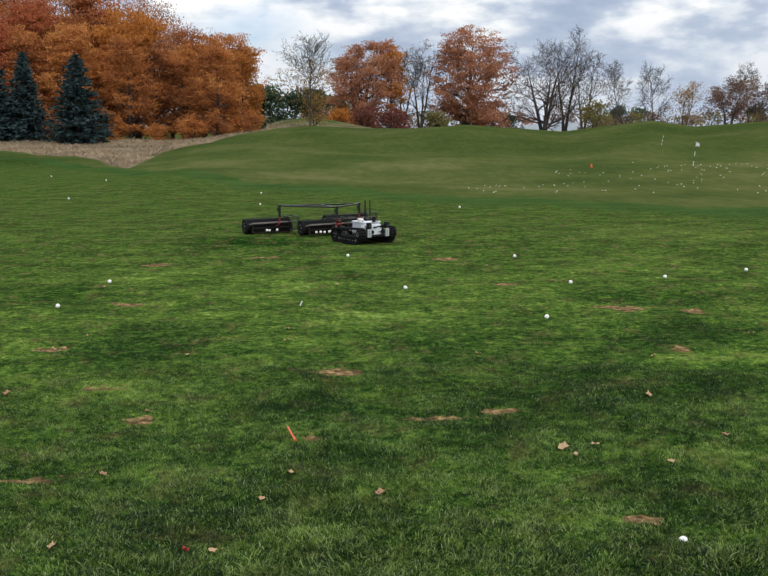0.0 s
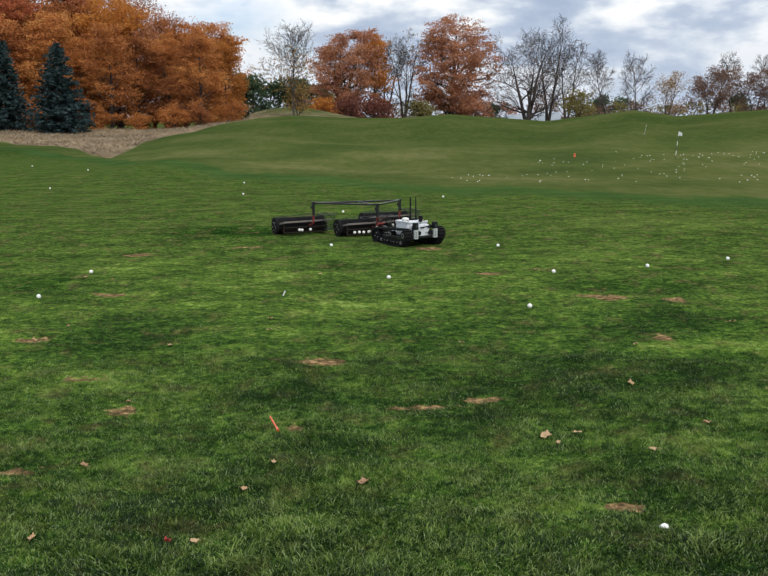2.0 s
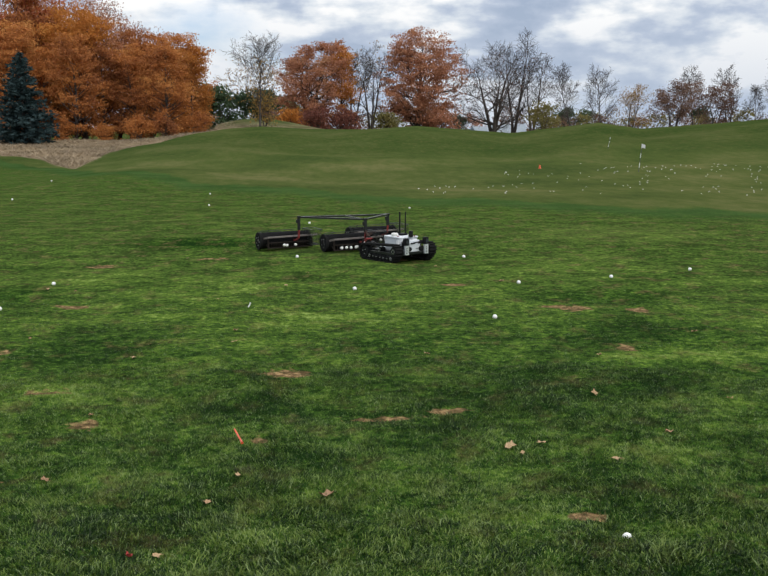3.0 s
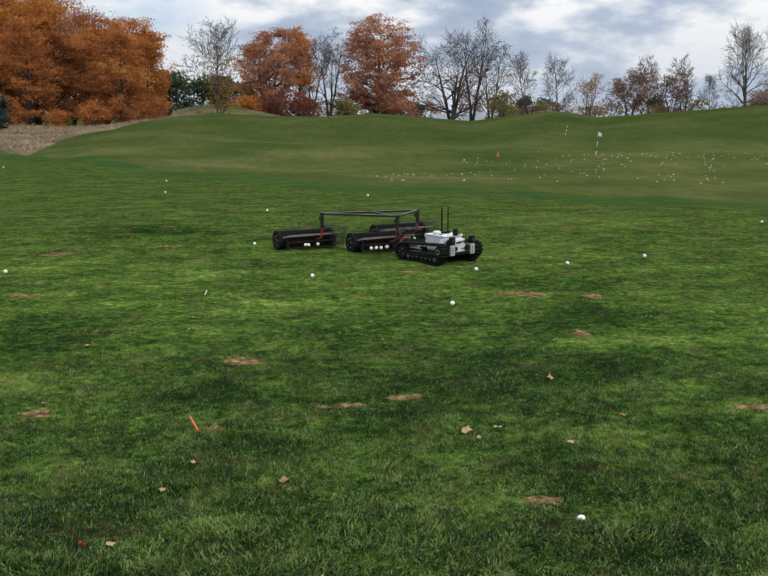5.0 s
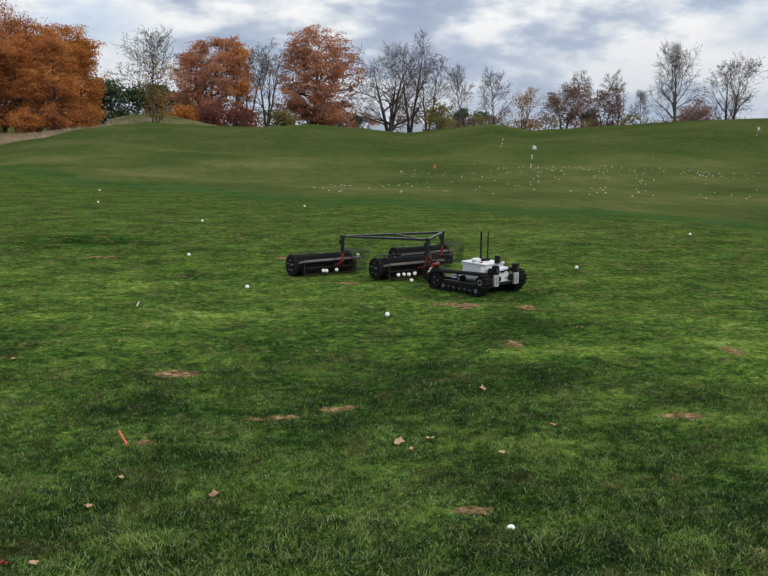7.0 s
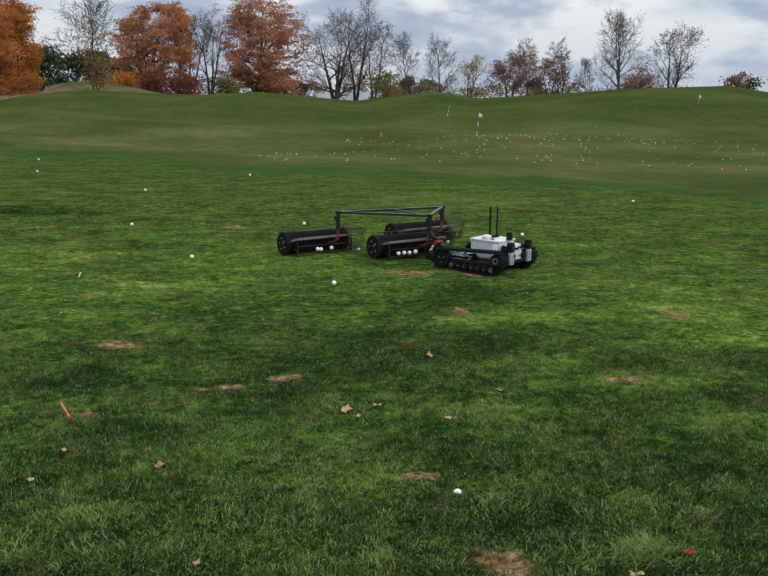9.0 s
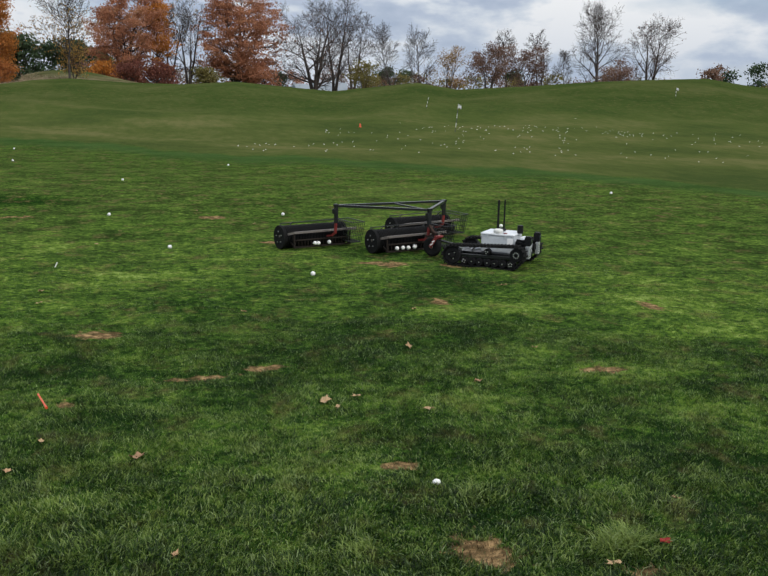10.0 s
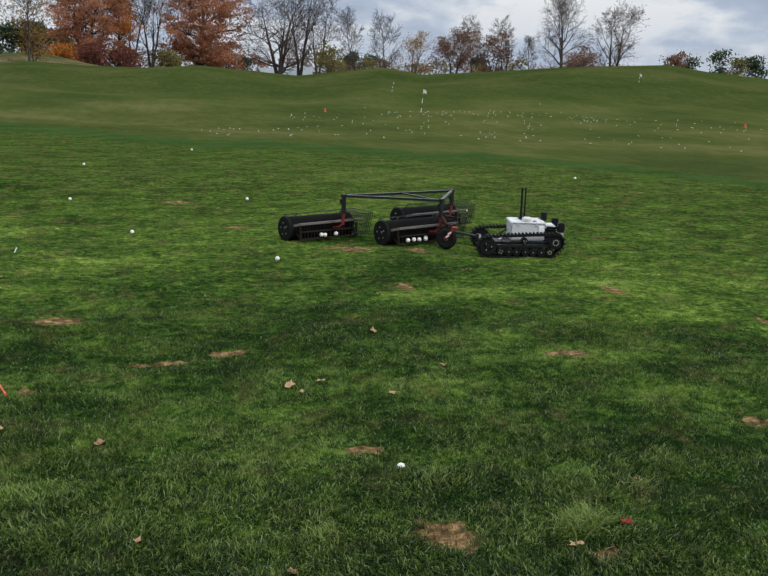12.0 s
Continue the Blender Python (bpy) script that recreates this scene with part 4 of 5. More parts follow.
    for i, az in enumerate(np.concatenate([np.arange(-3.4, 7.4, 0.85), np.arange(12.6, 25.5, 1.1), np.arange(26.5, 31.5, 1.2)])):
        k = (0, 1, 2, 1, 0, 2)[i % 6] if az < 6 else (0, 1)[i % 2]
        el = rng.uniform(0.55, 1.05) if az < 7 else rng.uniform(0.45, 0.8)
        m = spot(az + rng.uniform(-0.2, 0.2), 104 + rng.uniform(-2, 3), 0.05, i * 71, max(T(az, 104, el), 1.0) / 3.1)
        if i in (0, 1, 2):
            hedge[k].matrix_basis = m
        else:
            copy_thing(hedge[k], m)


make_trees()


# ---- the tracked robot (forward along x, its left along y) ----
ROBOT = [(0, -0.162, 13.359, -55.9), (1, 0.308, 12.546, -57.4), (2, 0.661, 11.991, -57.6), (3, 0.933, 11.511, -57.0), (5, 1.807, 10.323, -56.4), (6, 2.282, 9.572, -57.2),
         (8.5, 3.020, 8.422, -57.0), (9.5, 3.219, 8.221, -44.4), (10, 3.368, 8.142, -38.2), (11, 3.576, 8.010, -26.8), (12, 3.894, 7.967, -15.0)]
PICKER = [(0, -0.721, 14.227, -64.0), (1, -0.244, 13.438, -64.8), (2, 0.130, 12.857, -65.3), (3, 0.413, 12.387, -65.9), (5, 1.249, 11.068, -66.4), (6, 1.739, 10.364, -66.4),
          (8.5, 2.482, 9.231, -67.6), (9.5, 2.608, 8.953, -69.0), (10, 2.682, 8.818, -70.3), (11, 2.807, 8.559, -70.4), (12, 3.017, 8.378, -70.0)]
HITCH = (-0.60, 0.0, 0.125)
TONGUE_AT = (0.09, 0.0, 0.165)
turning = []  # parts that roll: object, place on its thing, radius, table of the thing's way


def hull_path(circles, step):
    """The way of a belt round wheels (x, z, radius), as points with outward normals."""
    pts = []
    for cx, cz, r in circles:
        for k in range(72):
            a = 2 * math.pi * k / 72
            pts.append((cx + r * math.cos(a), cz + r * math.sin(a)))
    pts = sorted(set(pts))

    def half(seq):
        out = []
        for p in seq:
            while len(out) > 1 and (out[-1][0] - out[-2][0]) * (p[1] - out[-2][1]) - (out[-1][1] - out[-2][1]) * (p[0] - out[-2][0]) <= 0:
                out.pop()
            out.append(p)
        return out[:-1]

    ring = half(pts) + half(pts[::-1])
    ring.append(ring[0])
    a = np.array(ring)
    s = np.concatenate([[0], np.cumsum(np.hypot(*np.diff(a, axis=0).T))])
    n = int(s[-1] / step)
    t = np.arange(n) * s[-1] / n
    p = np.stack([np.interp(t, s, a[:, 0]), np.interp(t, s, a[:, 1])], -1)
    d = np.roll(p, -1, 0) - np.roll(p, 1, 0)
    d /= np.hypot(*d.T)[:, None]
    return p, np.stack([d[:, 1], -d[:, 0]], -1)


def make_track(side, robot):
    y0, half = side * 0.26, 0.052
    p, nrm = hull_path([(-0.555, 0.090, 0.082), (0.055, 0.140, 0.064), (0.005, 0.050, 0.040)], 0.0165)
    bm = bmesh.new()
    rows = []
    for (x, z), (nx, nz) in zip(p, nrm):
        rows.append([bm.verts.new((x + nx * o, y0 + w, z + nz * o)) for o, w in ((0, -half), (0.009, -half), (0.009, half), (0, half))])
    for a, b in zip(rows, rows[1:] + rows[:1]):
        for k in range(4):
            bm.faces.new((a[k], a[(k + 1) % 4], b[(k + 1) % 4], b[k]))
    bmesh.ops.recalc_face_normals(bm, faces=bm.faces)
    track = part("track", bm, rubber, robot, "black rubber track with tread lugs")
    # tread lugs stand proud of the belt, every second step
    bm = bmesh.new()
    for (x, z), (nx, nz) in list(zip(p, nrm))[::2]:
        a = math.atan2(nx, nz)
        box(bm, (x + nx * 0.014, y0, z + nz * 0.014), (0.014, 2 * half + 0.004, 0.021), 0.0, Matrix.Rotation(a, 3, "Y"))
    tagged(part("tread_lug", bm, rubber, track), kind="stuff")

    def wheel(name, x, z, r, bolts, label="", w=0.075, rolls=False):
        bm = bmesh.new()
        lathe(bm, [(-w / 2, r * 0.55), (-w / 2, r * 0.92), (-w / 2 + 0.006, r), (w / 2 - 0.006, r), (w / 2, r * 0.92), (w / 2, r * 0.55)], 24)
        for s in (-1, 1):
            lathe(bm, [(s * w / 2, r * 0.5), (s * (w / 2 - 0.008), r * 0.45), (s * (w / 2 + 0.004), r * 0.22)], 16)
        ob = part(name, bm, black, robot, label)
        ob.location = (x, y0, z)
        for k in range(bolts):
            a = 2 * math.pi * k / max(bolts, 1) + 0.4
            q = 0.0 if bolts == 1 else r * 0.40
            bm = bmesh.new()
            rod(bm, (q * math.cos(a), side * w / 2, q * math.sin(a)), (q * math.cos(a), side * (w / 2 + 0.008), q * math.sin(a)), 0.0055, n=8)
            part("bolt", bm, bolt_mat, ob, "bright steel bolt")
        if rolls:
            turning.append((ob, (x, y0, z), max(r, 0.078), ROBOT))

    wheel("idler_wheel", -0.555, 0.090, 0.080, 3, rolls=True)
    wheel("drive_sprocket", 0.055, 0.140, 0.062, 10, "black drive sprocket ringed with bolts", rolls=True)
    wheel("road_wheel", 0.005, 0.050, 0.038, 5)
    for x in (-0.44, -0.365, -0.295, -0.215, -0.145, -0.07):
        wheel("road_wheel", x, 0.048, 0.036, 4 if x == -0.44 else 1)
    wheel("return_roller", -0.225, 0.145, 0.030, 3)
    bm = bmesh.new()
    beam(bm, (-0.55, y0, 0.092), (0.03, y0, 0.105), 0.03, 0.024)
    for x in (-0.40, -0.25, -0.105):
        beam(bm, (x - 0.035, y0, 0.052), (x + 0.035, y0, 0.052), 0.02, 0.018)
        beam(bm, (x, y0, 0.052), (x, y0, 0.10), 0.02, 0.018)
    part("suspension_arm", bm, steel_black, robot)


def make_robot():
    robot = thing("field_robot", pose(0, 0, 0), "small white and black tracked robot towing a ball picker", "robot")
    for side in (1, -1):
        make_track(side, robot)
    bm = bmesh.new()
    box(bm, (-0.23, 0, 0.105), (0.60, 0.40, 0.035), 0.006)
    for x in (-0.50, -0.36, 0.03):
        beam(bm, (x, -0.22, 0.11), (x, 0.22, 0.11), 0.03, 0.03)
    part("chassis", bm, steel_black, robot)
    bm = bmesh.new()
    box(bm, (-0.18, 0, 0.205), (0.31, 0.285, 0.165), 0.010)
    body = part("body", bm, grey_shell, robot, "light grey equipment case")
    bm = bmesh.new()
    box(bm, (-0.18, 0, 0.291), (0.325, 0.30, 0.016), 0.006)
    part("lid", bm, white_shell, body, "white case lid")
    bm = bmesh.new()
    box(bm, (-0.055, -0.1455, 0.235), (0.055, 0.010, 0.055), 0.003)
    part("label_plate", bm, white_mark, body)
    for x in (-0.33, -0.27, -0.10):
        bm = bmesh.new()
        box(bm, (x, -0.146, 0.272), (0.016, 0.010, 0.022), 0.002)
        part("latch", bm, silver, body)
    bm = bmesh.new()
    box(bm, (0.045, 0, 0.185), (0.105, 0.18, 0.135), 0.012)
    nose = part("front_case", bm, grey_shell, robot, "light grey front case")
    bm = bmesh.new()
    box(bm, (0.04, 0.02, 0.258), (0.08, 0.14, 0.012), 0.004)
    part("cover", bm, white_shell, nose)
    bm = bmesh.new()
    for y in (-0.055, -0.02, 0.06):
        rod(bm, (0.10, y, 0.232), (0.118, y, 0.232), 0.010, n=12)
    rod(bm, (0.10, -0.055, 0.232), (0.10, 0.10, 0.246), 0.007, n=8)
    part("connector", bm, black, nose)
    for y in (-0.106, 0.106):
        bm = bmesh.new()
        box(bm, (0.035, y, 0.195), (0.095, 0.028, 0.10), 0.008)
        rod(bm, (0.0, y, 0.25), (0.09, y * 1.2, 0.25), 0.010, n=8)
        part("side_module", bm, black, robot)
    bm = bmesh.new()
    box(bm, (0.107, 0.03, 0.165), (0.004, 0.04, 0.008))
    part("plate", bm, pole_dark, nose)
    bm = bmesh.new()
    beam(bm, (0.09, -0.20, 0.115), (0.09, 0.20, 0.115), 0.03, 0.022)
    part("bumper", bm, steel_black, robot)
    # upright brackets with black lamps on top, a round fan between
    for y in (-0.150, 0.150):
        bm = bmesh.new()
        box(bm, (0.128, y, 0.155), (0.030, 0.062, 0.115), 0.004)
        br = part("bracket", bm, silver, robot, "bare aluminium bracket")
        bm = bmesh.new()
        for z in (0.12, 0.14, 0.16, 0.18):
            box(bm, (0.1445, y - 0.006, z), (0.003, 0.014, 0.008))
        part("slot", bm, black, br)
        bm = bmesh.new()
        box(bm, (0.120, y, 0.257), (0.058, 0.062, 0.088), 0.008)
        lamp = part("headlight", bm, black, robot)
        bm = bmesh.new()
        rod(bm, (0.149, y, 0.258), (0.153, y, 0.258), 0.024, n=18)
        part("lens", bm, glass_dark, lamp)
    for y, r in ((0.090, 0.034), (-0.088, 0.026)):
        bm = bmesh.new()
        rod(bm, (0.104, y, 0.165), (0.122, y, 0.165), r, n=20)
        part("fan", bm, black, robot)
    bm = bmesh.new()
    lathe(bm, [(0.297, 0.036), (0.299, 0.044), (0.325, 0.046), (0.333, 0.042), (0.338, 0.030)], 28, "z", (-0.185, -0.095, 0))
    part("satellite_receiver", bm, receiver_white, robot, "round white satellite receiver", True)
    bm = bmesh.new()
    box(bm, (-0.115, -0.10, 0.303), (0.034, 0.018, 0.010), 0.002)
    box(bm, (-0.03, 0.09, 0.303), (0.03, 0.018, 0.010), 0.002)
    part("cable_plug", bm, red_paint, robot, "red cable plug")
    bm = bmesh.new()
    rod(bm, (-0.01, 0.02, 0.297), (-0.01, 0.02, 0.372), 0.029, 0.027, 20)
    part("range_sensor", bm, black, robot)
    bm = bmesh.new()
    box(bm, (-0.205, 0.042, 0.312), (0.075, 0.11, 0.026), 0.005)
    part("antenna_base", bm, black, robot)
    for x, y, r in ((-0.225, 0.012, 0.0105), (-0.184, 0.069, 0.0075)):
        bm = bmesh.new()
        rod(bm, (x, y, 0.30), (x, y, 0.345), r * 1.15, n=12)
        rod(bm, (x, y, 0.345), (x, y, 0.593), r, r * 0.9, 12)
        part("antenna", bm, black, robot)
    bm = bmesh.new()
    beam(bm, (-0.50, 0, 0.115), (-0.61, 0, 0.125), 0.035, 0.02)
    rod(bm, (-0.60, 0, 0.10), (-0.60, 0, 0.155), 0.009, n=10)
    beam(bm, (-0.43, -0.12, 0.13), (-0.34, 0.02, 0.13), 0.03, 0.012)
    part("tow_hitch", bm, silver, robot, "bare metal tow hitch")
    for a, b in (((-0.34, -0.1, 0.19), (-0.42, -0.14, 0.13)), ((-0.34, 0.06, 0.2), (-0.44, 0.1, 0.125)), ((0.0, -0.13, 0.24), (0.12, -0.15, 0.22)), ((0.0, 0.12, 0.24), (0.12, 0.15, 0.22))):
        bm = bmesh.new()
        rod(bm, a, b, 0.006, n=8)
        part("cable", bm, black, robot)
    return robot


# ---- the ball picker ----
def golf_ball_mesh():
    bm = bmesh.new()
    bmesh.ops.create_icosphere(bm, subdivisions=2, radius=0.0213)
    me = bpy.data.meshes.new("golf_ball")
    bm.to_mesh(me)
    bm.free()
    me.materials.append(ball_white)
    me.shade_smooth()
    return me


def make_gang(picker, px, py, top, balls):
    """One gang: a drum of discs behind a rusty comb tray, a post to carry it, a wire basket beside it."""
    u, v0, v1, R = px - 0.31, py - 0.44, py + 0.23, 0.114
    n = 38
    bm = bmesh.new()
    prof = []
    length = v1 - v0
    for k in range(n):
        a = -length / 2 + length * k / n
        s = length / n
        prof += [(a, R), (a + s * 0.40, R), (a + s * 0.52, R * 0.90), (a + s * 0.90, R * 0.90)]
    prof += [(length / 2, R * 0.80)]
    lathe(bm, [(-length / 2 - 0.001, 0.02)] + prof + [(length / 2 + 0.001, 0.02)], 30)
    drum = part("disc_drum", bm, disc_black, picker, "row of black plastic discs")
    drum.location = (u, (v0 + v1) / 2, R)
    for s in (-1, 1):
        bm = bmesh.new()
        e = s * (length / 2 + 0.018)
        lathe(bm, [(e - 0.016, R * 0.3), (e - 0.016, R + 0.003), (e - 0.006, R + 0.006), (e + 0.008, R + 0.006), (e + 0.016, R - 0.004), (e + s * 0.004 + 0.004, R * 0.80), (e + s * 0.010, R * 0.30)], 30)
        disc = part("end_disc", bm, rubber, drum, "black end disc with bright bolts")
        for k in range(5):
            a = 2 * math.pi * k / 5
            bm = bmesh.new()
            rod(bm, (R * 0.5 * math.cos(a), e + s * 0.004, R * 0.5 * math.sin(a)), (R * 0.5 * math.cos(a), e + s * 0.022, R * 0.5 * math.sin(a)), 0.006, n=8)
            part("bolt", bm, bolt_mat, disc)
    turning.append((drum, tuple(drum.location), R, PICKER))
    f = px - 0.150
    bm = bmesh.new()
    beam(bm, (u + 0.01, v0 - 0.035, 0.125), (f, v0 + 0.06, 0.172), 0.016, 0.022)
    beam(bm, (f, v0 + 0.06, 0.172), (f, v1 + 0.10, 0.180), 0.018, 0.020)
    beam(bm, (u + 0.01, v1 + 0.035, 0.125), (f, v1 + 0.03, 0.176), 0.016, 0.022)
    part("front_bar", bm, worn_steel, picker, "worn bare steel bar")
    bm = bmesh.new()
    beam(bm, (f + 0.01, v0 + 0.05, 0.028), (f + 0.01, v1 + 0.02, 0.028), 0.018, 0.014)
    beam(bm, (f + 0.005, v0 + 0.05, 0.098), (f + 0.005, v1 + 0.02, 0.098), 0.012, 0.012)
    for s in (v0 + 0.05, v1 + 0.02):
        beam(bm, (f + 0.008, s, 0.02), (f, s, 0.15), 0.014, 0.014)
        beam(bm, (f + 0.008, s, 0.03), (u + 0.03, s, 0.10), 0.012, 0.014)
    tray = part("comb_tray", bm, dark_rust, picker, "dark rusty steel comb tray")
    bm = bmesh.new()
    k = v0 + 0.065
    while k < v1 + 0.01:
        beam(bm, (f + 0.008, k, 0.03), (f + 0.004, k, 0.098), 0.006, 0.006)
        k += 2 * length / n
    tagged(part("comb_tooth", bm, dark_rust, tray), kind="stuff")
    bm = bmesh.new()
    beam(bm, (px, py, 0.27), (px, py, top - 0.006), 0.030, 0.032)
    box(bm, (px - 0.004, py - 0.010, top - 0.055), (0.040, 0.048, 0.05), 0.004)
    part("post", bm, steel_black, picker, "black square steel post")
    bm = bmesh.new()
    beam(bm, (px, py, 0.28), (px - 0.012, py, 0.165), 0.020, 0.024)
    beam(bm, (px - 0.012, py, 0.172), (px - 0.06, py - 0.006, 0.135), 0.018, 0.020)
    beam(bm, (px - 0.055, py - 0.006, 0.138), (f, py - 0.012, 0.12), 0.018, 0.018)
    part("swivel_arm", bm, red_paint, picker, "red painted swivel arm")
    # the wire basket at the end of the drum, wider at its rim
    bm = bmesh.new()
    b0, b1 = v1 - 0.03, v1 + 0.085

    def corner(i, j, t):
        g = 0.028 * t
        return (px - 0.30 + (0.27 + 2 * g) * i - g, b0 + (b1 - b0 + g) * j, 0.055 + 0.205 * t)

    for t in (0, 0.33, 0.66, 1):
        r = 0.0042 if t in (0, 1) else 0.0026
        for a, b in (((0, 0), (1, 0)), ((1, 0), (1, 1)), ((1, 1), (0, 1)), ((0, 1), (0, 0))):
            rod(bm, corner(*a, t), corner(*b, t), r, n=5)
    for k in range(10):
        for j in (0, 1):
            rod(bm, corner(k / 9, j, 0), corner(k / 9, j, 1), 0.0024, n=4)
    for k in range(1, 6):
        for i in (0, 1):
            rod(bm, corner(i, k / 6, 0), corner(i, k / 6, 1), 0.0024, n=4)
    for k in range(1, 9):
        rod(bm, corner(k / 9, 0, 0), corner(k / 9, 1, 0), 0.0024, n=4)
    part("wire_basket", bm, steel_black, picker, "dark steel wire basket")
    bm = bmesh.new()
    for s in (v0 + 0.10, v1 - 0.06):
        rod(bm, (u - 0.06, s, 0.20), (u - 0.02, s + 0.03, 0.258), 0.005, n=6)
    rod(bm, (u - 0.16, v0 + 0.06, 0.225), (u - 0.16, v1 + 0.10, 0.235), 0.0045, n=6)
    for s in (v0 + 0.06, v1 + 0.04):
        rod(bm, (u - 0.16, s, 0.225), (u - 0.12, s, 0.13), 0.0045, n=6)
        rod(bm, (u - 0.12, s, 0.13), (u, s, 0.125), 0.0045, n=6)
    part("rear_rail", bm, steel_black, picker)
    for k, (y, z) in enumerate(balls):
        ob = new("golf_ball", BALL)
        ob.parent = picker
        ob.location = (f + 0.022 if k < 4 else f - 0.028, y, z - 0.012)
        tagged(ob, "white golf ball caught in the tray")


BALL = golf_ball_mesh()


def make_picker():
    picker = thing("ball_picker", pose(0, 0, 0), "towed black and rust golf ball picker with three gangs", "ball picker")
    A, B, C = (-0.625, -0.690), (0.0, 0.0), (-0.655, 0.668)
    make_gang(picker, *A, 0.442, [(-0.855, 0.073), (-0.815, 0.068), (-0.69, 0.072)])
    make_gang(picker, *B, 0.436, [(-0.285, 0.071), (-0.215, 0.072), (-0.150, 0.068), (-0.075, 0.070), (-0.035, 0.070)])
    make_gang(picker, *C, 0.419, [(0.46, 0.06), (0.62, 0.06), (0.70, 0.06)])
    high = {A: 0.442, B: 0.436, C: 0.419}
    for a, b in ((A, B), (C, B), (A, C)):
        bm = bmesh.new()
        beam(bm, (*a, high[a]), (*b, high[b]), 0.030, 0.022)
        part("top_beam", bm, steel_black, picker, "black steel top beam")
    bm = bmesh.new()
    beam(bm, (-0.64, 0.0, 0.430), (-0.02, 0.0, 0.432), 0.022, 0.014)
    part("brace", bm, steel_black, picker)
    for x, y in (A, B, C):
        bm = bmesh.new()
        box(bm, (x, y, high[(x, y)] + 0.004), (0.046, 0.046, 0.026), 0.004)
        part("corner_cap", bm, steel_black, picker)
    bm = bmesh.new()
    beam(bm, (0.13, 0.0, 0.215), (-0.02, 0.03, 0.225), 0.028, 0.028)
    beam(bm, (-0.02, 0.03, 0.225), (-0.30, 0.26, 0.215), 0.026, 0.026)
    beam(bm, (-0.30, 0.26, 0.215), (-0.70, 0.50, 0.18), 0.022, 0.022)
    beam(bm, (0.0, 0.0, 0.29), (0.10, -0.01, 0.22), 0.022, 0.022)
    beam(bm, (-0.05, 0.0, 0.17), (0.09, 0.0, 0.185), 0.024, 0.024)
    part("drawbar", bm, rust, picker, "rusty red drawbar frame")
    # the tongue swings towards the robot's hitch, and its castor wheel with it
    bm = bmesh.new()
    for s in (-0.018, 0.018):
        beam(bm, (0.0, s, 0.0), (0.31, s * 0.5, -0.035), 0.010, 0.018)
    rod(bm, (0.30, 0, -0.05), (0.30, 0, -0.01), 0.014, n=12)
    rod(bm, (0.03, 0, -0.01), (0.03, 0, 0.06), 0.018, n=12)
    tongue = part("tongue", bm, steel_black, picker)
    tongue.location = TONGUE_AT
    cx, cy, r = 0.012, -0.045, 0.096
    cz = r - TONGUE_AT[2]
    bm = bmesh.new()
    lathe(bm, [(-0.022, r * 0.60), (-0.027, r * 0.74), (-0.023, r * 0.93), (-0.010, r), (0.010, r), (0.023, r * 0.93), (0.027, r * 0.74), (0.022, r * 0.60)], 28)
    wheel = part("castor_wheel", bm, rubber, tongue, "small black rubber castor wheel", True)
    bm = bmesh.new()
    lathe(bm, [(-0.017, r * 0.66), (-0.021, r * 0.54), (-0.012, r * 0.32), (-0.027, r * 0.16), (0.027, r * 0.16), (0.012, r * 0.32), (0.021, r * 0.54), (0.017, r * 0.66)], 22)
    rim = part("rim", bm, worn_steel, tongue, "rusty wheel rim")
    for ob in (wheel, rim):
        ob.location = (cx, cy, cz)
        turning.append((ob, (cx, cy, cz), r, PICKER))
    bm = bmesh.new()
    for s in (-0.040, 0.040):
        beam(bm, (cx, cy + s, cz), (cx + 0.055, cy + s, cz + 0.085), 0.012, 0.030)
        beam(bm, (cx + 0.055, cy + s, cz + 0.085), (cx + 0.085, cy + s * 0.6, cz + 0.108), 0.012, 0.028)
    box(bm, (cx + 0.072, cy, cz + 0.106), (0.05, 0.09, 0.016), 0.003)
    part("fork", bm, red_paint, tongue, "bright red fork with white tape bands")
    for k in (0.35, 0.70):
        for s in (-0.0415, 0.0415):
            q = Vector((cx, cy + s, cz)).lerp(Vector((cx + 0.055, cy + s, cz + 0.085)), k)
            bm = bmesh.new()
            box(bm, q, (0.034, 0.0135, 0.012), 0, Matrix.Rotation(radians(-32), 3, "Y"))
            part("tape_band", bm, white_mark, tongue, "white tape band")
    return picker, tongue


robot = make_robot()
picker, tongue = make_picker()


def motions():
    walk(robot, [(t, pose(x, y, 0, 0, 0, a)) for t, x, y, a in ROBOT])
    walk(picker, [(t, pose(x, y, 0, 0, 0, a)) for t, x, y, a in PICKER])
    # the tongue follows the hitch
    rows = []
    for (t, x, y, a), (_, X, Y, A) in zip(PICKER, ROBOT):
        p = pose(x, y, 0, 0, 0, a).inverted() @ (pose(X, Y, 0, 0, 0, A) @ Vector(HITCH)) - Vector(TONGUE_AT)
        rows.append((t, pose(*TONGUE_AT, 0, 0, math.degrees(math.atan2(p.y, p.x)))))
    walk(tongue, rows)
    # wheels and drums roll by the way that their thing has gone
    for ob, at, r, table in turning:
        T, X, Y, _ = (np.array(c) for c in zip(*table))
        gone = np.concatenate([[0], np.cumsum(np.hypot(np.diff(X), np.diff(Y)))])
        rows = []
        for k in range(121):
            roll = math.degrees(float(np.interp(k / 10, T, gone)) / r)
            rows.append((k / 10, Matrix.Translation(at) @ Matrix.Rotation(radians(roll), 4, "Y")))
        walk(ob, rows)


